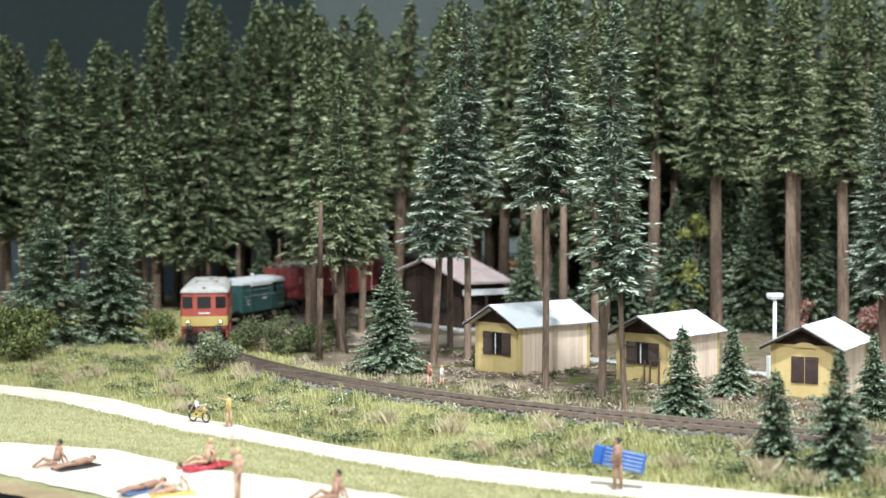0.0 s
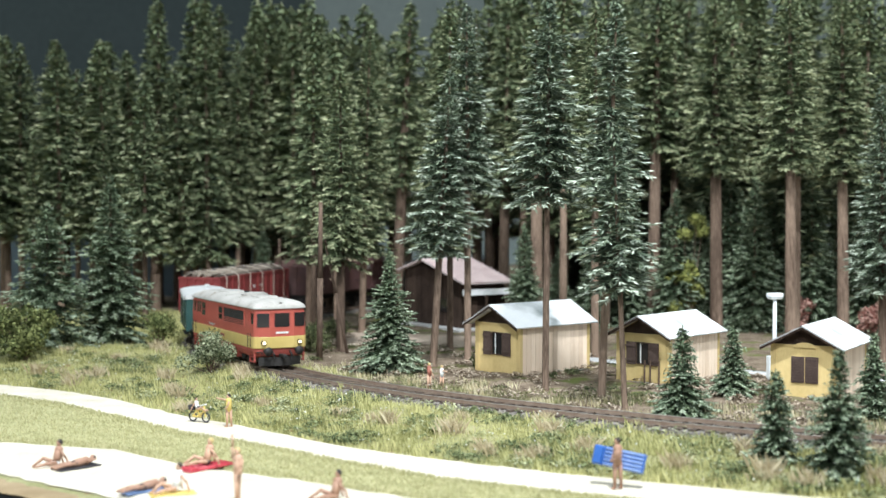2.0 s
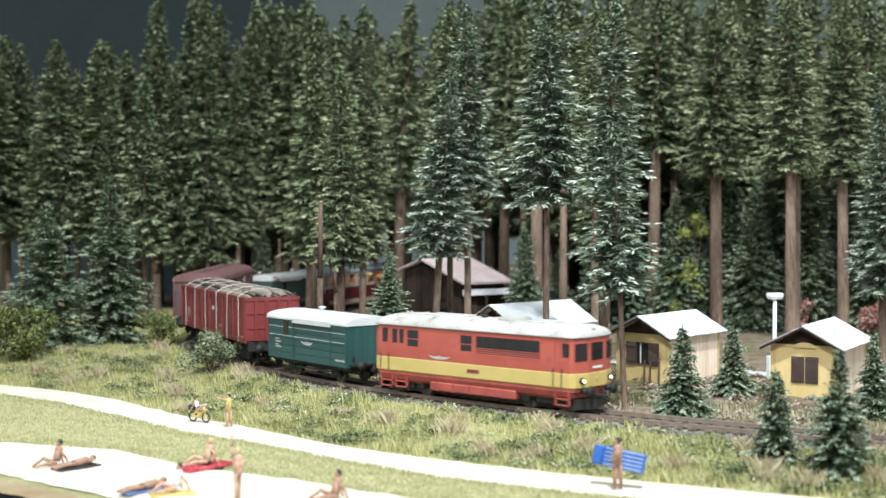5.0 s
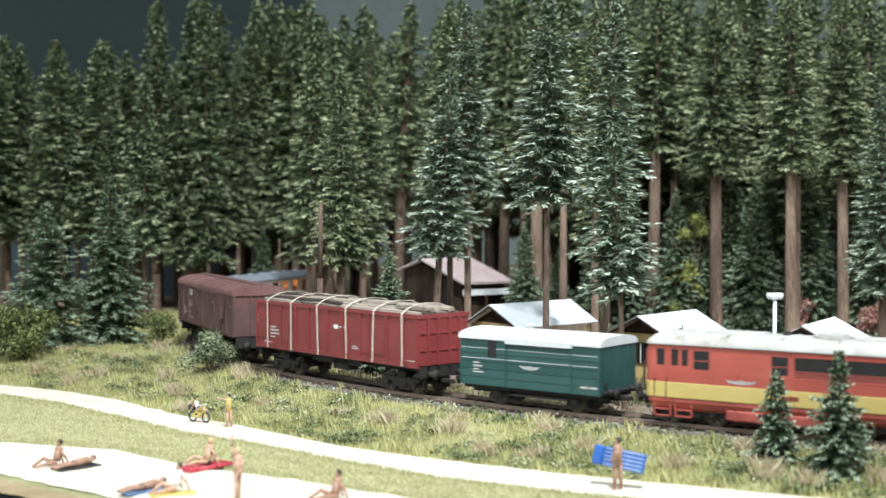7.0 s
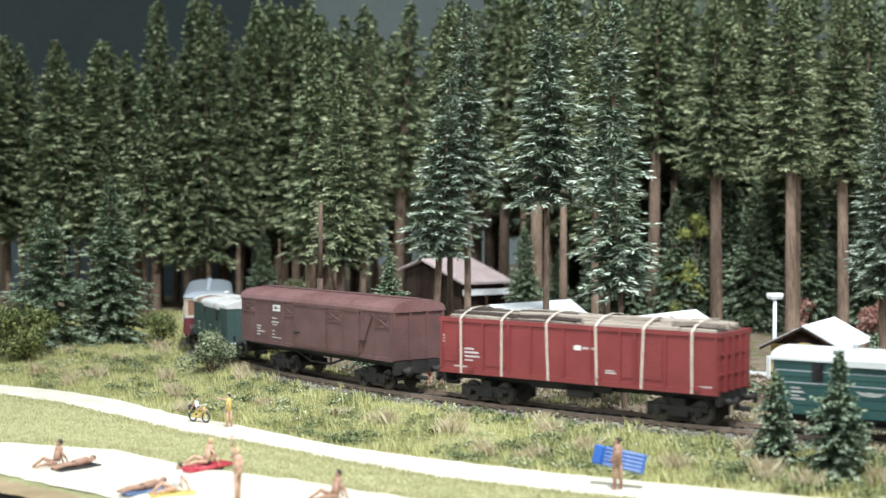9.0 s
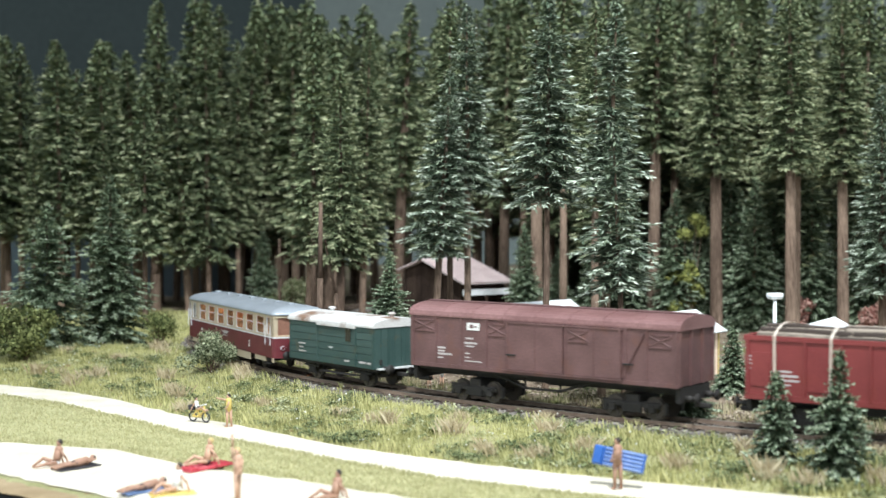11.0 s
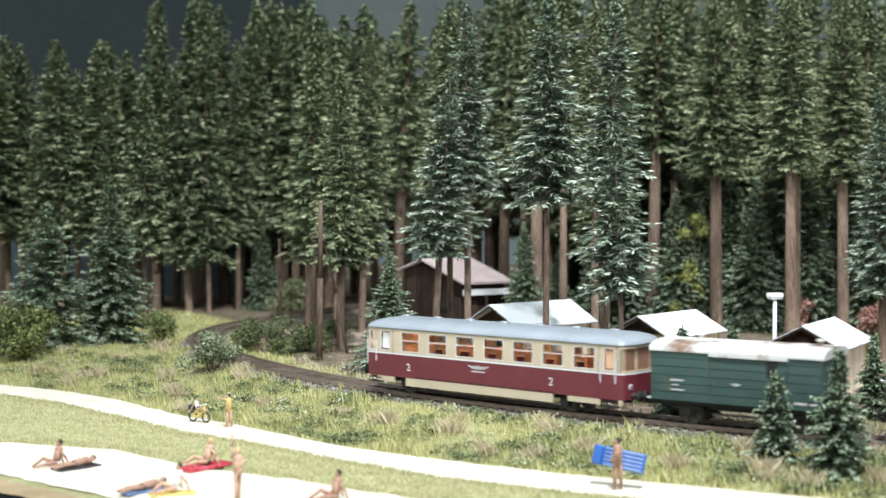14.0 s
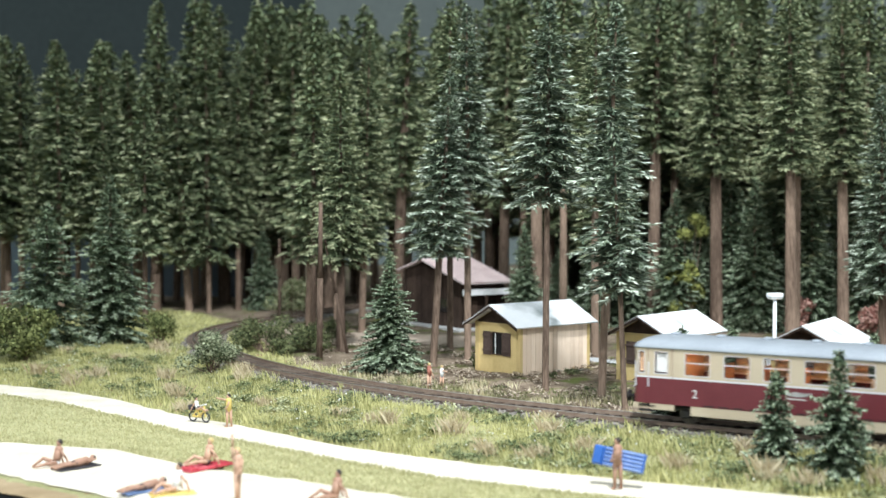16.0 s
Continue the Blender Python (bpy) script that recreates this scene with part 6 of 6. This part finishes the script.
weeds("leaf_litter", 22000, FOREST_AREA, 0.09, LITTER, "brown leaf litter under the trees", 23, lambda x, y: off_rails(x, y) and wooded(x, y))
weeds("forest_weeds", 3500, FOREST_AREA, 0.09, LEAF, "green weeds on the forest floor", 24, lambda x, y: off_rails(x, y) and patch(0.3, 0.12, 28)(x, y))


def flower_heads():
    rng = np.random.default_rng(31)
    verts, faces = [], []
    for k in range(210):
        x = rng.uniform(-25, 18)
        y = rng.uniform(path_up(x) + 0.2, track_y(x) - 1.4)
        z = ground_z(x, y) + rng.uniform(0.12, 0.42)
        s = rng.uniform(0.025, 0.05)
        i = len(verts)
        verts += [(x - s, y, z), (x, y - s, z), (x + s, y, z), (x, y + s, z), (x, y, z + s), (x, y, z - s)]
        faces += [(i, i + 1, i + 4), (i + 1, i + 2, i + 4), (i + 2, i + 3, i + 4), (i + 3, i, i + 4), (i + 1, i, i + 5), (i + 2, i + 1, i + 5), (i + 3, i + 2, i + 5), (i, i + 3, i + 5)]
    tagged(raw("flower_heads", verts, faces, FLECK), "tiny pale flower heads scattered in the meadow", "flowers", kind="stuff")


flower_heads()


def ballast_stones():
    """Loose stones along both shoulders of the bed."""
    rng = np.random.default_rng(41)
    verts, faces = [], []
    for k in range(6000):
        s = rng.uniform(-52, 26)
        c, d = track_at(s), track_dir(s)
        off = rng.choice((-1, 1)) * rng.uniform(0.95, 1.6) if rng.uniform() < 0.8 else rng.uniform(-0.6, 0.6)
        x, y = c.x - d.y * off, c.y + d.x * off
        z = -0.24 - max(0.0, abs(off) - 1.22) * 0.6
        r = rng.uniform(0.035, 0.075)
        i = len(verts)
        verts += [(x - r, y, z), (x, y - r, z), (x + r, y, z), (x, y + r, z), (x + rng.uniform(-r, r) * 0.5, y, z + r * 1.1)]
        faces += [(i, i + 1, i + 4), (i + 1, i + 2, i + 4), (i + 2, i + 3, i + 4), (i + 3, i, i + 4)]
    tagged(raw("ballast_stones", verts, faces, material("ballast_chips", (0.10, 0.088, 0.077), (0.31, 0.28, 0.25), 2, 0.9, 0.2, 8, island=0.8, spec=0.15)), "loose grey ballast stones along the track", "ballast", kind="stuff")


ballast_stones()


# ---- painted figurines on the shore: plain one-piece shapes ----
SKIN = material("painted_skin_tone", (0.50, 0.30, 0.20), (0.58, 0.37, 0.26), 2, 0.6, 0.0, 10)
TAN = material("painted_tan", (0.34, 0.19, 0.13), (0.42, 0.25, 0.17), 2, 0.6, 0.0, 10)
HAIR = material("painted_dark_hair", (0.02, 0.016, 0.014), (0.05, 0.035, 0.028), 2, 0.6, 0.0, 10)
BLOND = material("painted_blond", (0.50, 0.36, 0.15), (0.60, 0.45, 0.22), 2, 0.6, 0.0, 10)
CLOTH = {n: material("painted_" + n, a, b, 2, 0.6, 0.0, 10) for n, a, b in (
    ("dark", (0.02, 0.018, 0.022), (0.05, 0.045, 0.05)), ("white", (0.68, 0.68, 0.66), (0.76, 0.76, 0.74)), ("yellow", (0.62, 0.46, 0.12), (0.70, 0.54, 0.18)),
    ("red", (0.30, 0.05, 0.05), (0.38, 0.08, 0.07)), ("blue", (0.10, 0.16, 0.30), (0.15, 0.22, 0.38)), ("rust", (0.28, 0.09, 0.06), (0.36, 0.13, 0.09)))}


def figurine(name, m, label, skin, hair, top, low, posture, reach=None):
    """A simple jointed silhouette in one mesh. posture: stand, sit or lie; reach: the way one arm points."""
    mats = [skin, hair, top, low]
    bm = bmesh.new()

    def mark(before, idx):
        for f in bm.faces[before:] if before else bm.faces:
            f.material_index = idx

    def limb(a, b, r0, r1, idx):
        n = len(bm.faces)
        rod(bm, a, b, r0, r1, 7)
        ball(bm, b, r1 * 1.05, u=7, v=5)
        bm.faces.ensure_lookup_table()
        mark(n, idx)

    def blob(c, rx, ry, rz, idx, mm=None):
        n = len(bm.faces)
        ball(bm, c, rx, ry, rz, 9, 7, mm)
        bm.faces.ensure_lookup_table()
        mark(n, idx)
    if posture == "stand":
        hip, sh, hd = Vector((0, 0, 0.88)), Vector((0, 0.02, 1.38)), Vector((0.02, 0, 1.60))
        limb((0.10, 0.02, 0.04), (0.08, 0, 0.88), 0.055, 0.085, 0)
        limb((-0.14, -0.05, 0.04), (-0.08, 0, 0.88), 0.055, 0.085, 0)
        for x, y in ((0.13, 0.02), (-0.11, -0.05)):
            blob((x, y, 0.04), 0.11, 0.05, 0.04, 3 if low is HAIR else 0)
        limb(hip, sh, 0.14, 0.16, 2)
        blob((0, 0, 0.90), 0.15, 0.11, 0.12, 3)
        limb((0, 0.17, 1.36), (0.10, 0.20, 1.08), 0.05, 0.042, 0)
        limb((0.10, 0.20, 1.08), (0.22, 0.12, 0.98), 0.042, 0.035, 0)
        e = Vector(reach) if reach else Vector((0.18, -0.18, 1.0))
        mid_ = (Vector((0, -0.17, 1.36)) + e) / 2
        limb((0, -0.17, 1.36), mid_, 0.05, 0.042, 0)
        limb(mid_, e, 0.042, 0.035, 0)
    elif posture == "sit":
        hip, sh, hd = Vector((0, 0, 0.12)), Vector((-0.12, 0, 0.58)), Vector((-0.13, 0, 0.82))
        for sy in (-1, 1):
            limb((0, sy * 0.09, 0.12), (0.42, sy * 0.14, 0.30 if sy < 0 else 0.14), 0.085, 0.065, 0)
            limb((0.42, sy * 0.14, 0.30 if sy < 0 else 0.14), (0.80, sy * 0.12, 0.06), 0.06, 0.045, 0)
            limb((-0.12, sy * 0.18, 0.56), (-0.30, sy * 0.26, 0.30), 0.05, 0.042, 0)
            limb((-0.30, sy * 0.26, 0.30), (-0.38, sy * 0.28, 0.04), 0.042, 0.035, 0)
        limb(hip, sh, 0.14, 0.16, 2)
        blob((0, 0, 0.12), 0.16, 0.17, 0.12, 3)
    else:
        hip, sh, hd = Vector((0, 0, 0.12)), Vector((-0.48, 0, 0.16)), Vector((-0.76, 0, 0.22))
        for sy in (-1, 1):
            limb((0, sy * 0.09, 0.12), (0.42, sy * 0.12, 0.13), 0.085, 0.065, 0)
            limb((0.42, sy * 0.12, 0.13), (0.86, sy * 0.12, 0.07), 0.06, 0.045, 0)
            limb((-0.46, sy * 0.18, 0.15), (-0.62, sy * 0.34, 0.24 if sy > 0 else 0.08), 0.05, 0.042, 0)
            limb((-0.62, sy * 0.34, 0.24 if sy > 0 else 0.08), (-0.80, sy * 0.16, 0.22 if sy > 0 else 0.06), 0.042, 0.035, 0)
        limb(hip, sh, 0.14, 0.15, 2)
        blob((0, 0, 0.12), 0.15, 0.16, 0.11, 3)
    limb(sh, sh + (hd - sh) * 0.7, 0.055, 0.05, 0)
    blob(hd, 0.10, 0.09, 0.125, 0)
    blob(hd + Vector((-0.03, 0, 0.04)) if posture != "lie" else hd + Vector((-0.05, 0, 0.0)), 0.105, 0.10, 0.11, 1)
    bmesh.ops.scale(bm, vec=(K, K, K), verts=bm.verts)
    me = bpy.data.meshes.new(name)
    bm.to_mesh(me)
    bm.free()
    for mm in mats:
        me.materials.append(mm)
    ob = smooth(new(name, me))
    ob.matrix_basis = m
    tagged(ob, label, "figurine", "beach figurines")
    return ob


def soft_pad(name, m, lx, ly, h, mat, label, category, ribs=0, rib_mat=None):
    """A towel or air mattress lying or carried; ribs are its raised chambers."""
    t = thing(name, m, label, category)
    bm = bmesh.new()
    box(bm, -lx / 2, lx / 2, -ly / 2, ly / 2, 0, h, min(h, ly) * 0.3)
    part("cover", bm, mat, t)
    for k in range(ribs):
        y = -ly / 2 + (k + 0.5) * ly / ribs
        bm = bmesh.new()
        rod(bm, (-lx / 2 + 0.42, y, h), (lx / 2 - 0.06, y, h), ly / ribs * 0.33, seg=8)
        smooth(part("air_chamber", bm, rib_mat or mat, t))
    if ribs:
        part("pillow", boxes((-lx / 2 + 0.03, -lx / 2 + 0.36, -ly / 2 + 0.03, ly / 2 - 0.03, h - 0.02, h + 0.08), bevel=0.03), mat, t)
    return t


BLUE_PVC = material("blue_vinyl", (0.02, 0.09, 0.34), (0.03, 0.13, 0.44), 1, 0.4, 0.05, 10)
BLUE_LIGHT = material("light_blue_vinyl", (0.18, 0.28, 0.55), (0.26, 0.36, 0.62), 1, 0.4, 0.05, 10)
RED_PVC = material("red_vinyl", (0.42, 0.03, 0.05), (0.52, 0.06, 0.08), 1, 0.45, 0.05, 10)
SANDZ = -0.69
soft_pad("beach_mat", P(-13.3, 48.9, SANDZ, 47), 1.7, 0.7, 0.05, CLOTH["dark"], "dark navy beach mat on the sand", "mat")
figurine("figurine", P(-14.1, 49.1, SANDZ + 0.02, 215), "seated painted figurine with dark hair on the sand", TAN, HAIR, TAN, CLOTH["white"], "sit")
figurine("figurine", P(-13.35, 48.8, SANDZ + 0.05, 227), "lying painted figurine on a dark mat", TAN, HAIR, TAN, CLOTH["dark"], "lie")
soft_pad("air_mattress", P(-8.6, 48.9, SANDZ, 52), 2.1, 0.75, 0.07, RED_PVC, "red ribbed air mattress lying on the sand", "air mattress", 5)
figurine("figurine", P(-8.55, 48.8, SANDZ + 0.14, 205), "seated painted figurine on a red air mattress", SKIN, BLOND, SKIN, CLOTH["dark"], "sit")
soft_pad("beach_towel", P(-9.9, 44.9, SANDZ, 42), 1.7, 0.65, 0.04, CLOTH["blue"], "blue towel spread on the sand", "towel")
figurine("figurine", P(-10.0, 44.85, SANDZ + 0.04, 222), "lying painted figurine on a blue towel", TAN, HAIR, TAN, CLOTH["dark"], "lie")
soft_pad("beach_towel", P(-8.9, 44.4, SANDZ, 20), 1.5, 0.6, 0.04, CLOTH["yellow"], "yellow towel spread on the sand", "towel")
figurine("figurine", P(-8.85, 44.55, SANDZ + 0.04, 215), "seated painted figurine with dark hair and pale swimsuit", SKIN, HAIR, CLOTH["white"], CLOTH["white"], "sit")
figurine("figurine", P(-6.60, 43.3, SANDZ, 250), "standing painted figurine with one arm raised", SKIN, BLOND, SKIN, CLOTH["dark"], "stand", (0.05, -0.15, 2.15))
figurine("figurine", P(-3.52, 43.6, SANDZ, 200), "seated painted figurine with brown hair", TAN, HAIR, TAN, TAN, "sit")
figurine("figurine", P(5.85, 45.2, -0.70, 188), "walking tanned figurine carrying a blue air mattress", TAN, HAIR, TAN, TAN, "stand", (0.22, -0.02, 0.95))
soft_pad("air_mattress", P(5.98, 45.70, 0.22, -27, 72, 7), 1.85, 0.66, 0.10, BLUE_PVC, "blue ribbed air mattress carried under an arm", "air mattress", 5, BLUE_LIGHT)
figurine("figurine", P(-9.2, 58.0, -0.70, 195) @ Matrix.Scale(0.82, 4), "standing painted figurine in a yellow dress pointing ahead", SKIN, HAIR, CLOTH["yellow"], CLOTH["yellow"], "stand", (0.60, -0.25, 1.50))
figurine("figurine", P(-0.69, 68.2, -0.42, 30) @ Matrix.Scale(0.74, 4), "painted figurine in a rust-red dress beside the track", SKIN, BLOND, CLOTH["rust"], CLOTH["rust"], "stand", (0.25, -0.2, 0.7))
figurine("figurine", P(-0.05, 68.3, -0.42, 0) @ Matrix.Scale(0.66, 4), "small painted figurine in white shirt and blue trousers", SKIN, BLOND, CLOTH["white"], CLOTH["blue"], "stand", (0.42, -0.25, 1.25))


def bicycle():
    t = thing("child_bicycle", P(-10.7, 59.3, -0.70, -28), "small yellow child's bicycle with black tyres on the path", "bicycle")
    for x in (-0.36, 0.36):
        bm = bmesh.new()
        for k in range(16):
            a, b = k * math.pi / 8, (k + 1) * math.pi / 8
            rod(bm, (x + 0.2 * math.cos(a), 0, 0.23 + 0.2 * math.sin(a)), (x + 0.2 * math.cos(b), 0, 0.23 + 0.2 * math.sin(b)), 0.035, seg=6)
        w_ = part("wheel", bm, CLOTH["dark"], t, "black tyre")
        sp = bmesh.new()
        for k in range(4):
            a = k * math.pi / 4
            rod(sp, (x - 0.18 * math.cos(a), 0, 0.23 - 0.18 * math.sin(a)), (x + 0.18 * math.cos(a), 0, 0.23 + 0.18 * math.sin(a)), 0.01, seg=4)
        part("spokes", sp, CLOTH["white"], w_)
    fr = bmesh.new()
    for a, b in (((-0.36, 0, 0.23), (-0.10, 0, 0.55)), ((-0.10, 0, 0.55), (0.26, 0, 0.58)), ((0.36, 0, 0.23), (0.24, 0, 0.72)), ((-0.36, 0, 0.23), (0.02, 0, 0.25)), ((0.02, 0, 0.25), (0.26, 0, 0.56)), ((0.02, 0, 0.25), (-0.12, 0, 0.62))):
        rod(fr, a, b, 0.045, seg=7)
    part("frame", fr, CLOTH["yellow"], t, "yellow frame")
    part("handlebar", rod(bmesh.new(), (0.22, -0.24, 0.76), (0.22, 0.24, 0.76), 0.025, seg=6), CLOTH["white"], t)
    part("saddle", boxes((-0.26, 0.02, -0.08, 0.08, 0.62, 0.69), bevel=0.03), CLOTH["dark"], t)
    part("basket", boxes((-0.52, -0.24, -0.14, 0.14, 0.50, 0.74), bevel=0.02), CLOTH["dark"], t)


bicycle()
figurine("figurine", P(-10.78, 59.35, -0.22, -28) @ Matrix.Scale(0.62, 4), "small painted figurine sitting on the yellow bicycle", SKIN, HAIR, CLOTH["white"], CLOTH["yellow"], "sit")


# ---- everything that moves ----
def motions():
    for key, t in TRAIN.items():
        rows = []
        for i in range(33):
            c, hd = on_track(SPEED * (i * 0.5 - 8) + OFFSET[key], 0.3 * LENGTH[key])
            rows.append((i * 0.5, P(c.x, c.y, 0, hd)))
        walk(t, rows)
    for b, key, x in BOGIES:
        rows = []
        for i in range(33):
            s = SPEED * (i * 0.5 - 8) + OFFSET[key]
            hd = on_track(s, 0.3 * LENGTH[key])[1]
            mine = on_track(s + x, 0.9)[1]
            rows.append((i * 0.5, P(x, 0, 0, (mine - hd + 180) % 360 - 180)))
        walk(b, rows)
    for wset, r, place in WHEELS:
        rows = []
        for i in range(241):
            tt = i / 15
            rows.append((tt, Matrix.Translation(Vector(place) * K) @ Matrix.Rotation(SPEED * tt / r, 4, "Y")))
        walk(wset, rows)


motions()
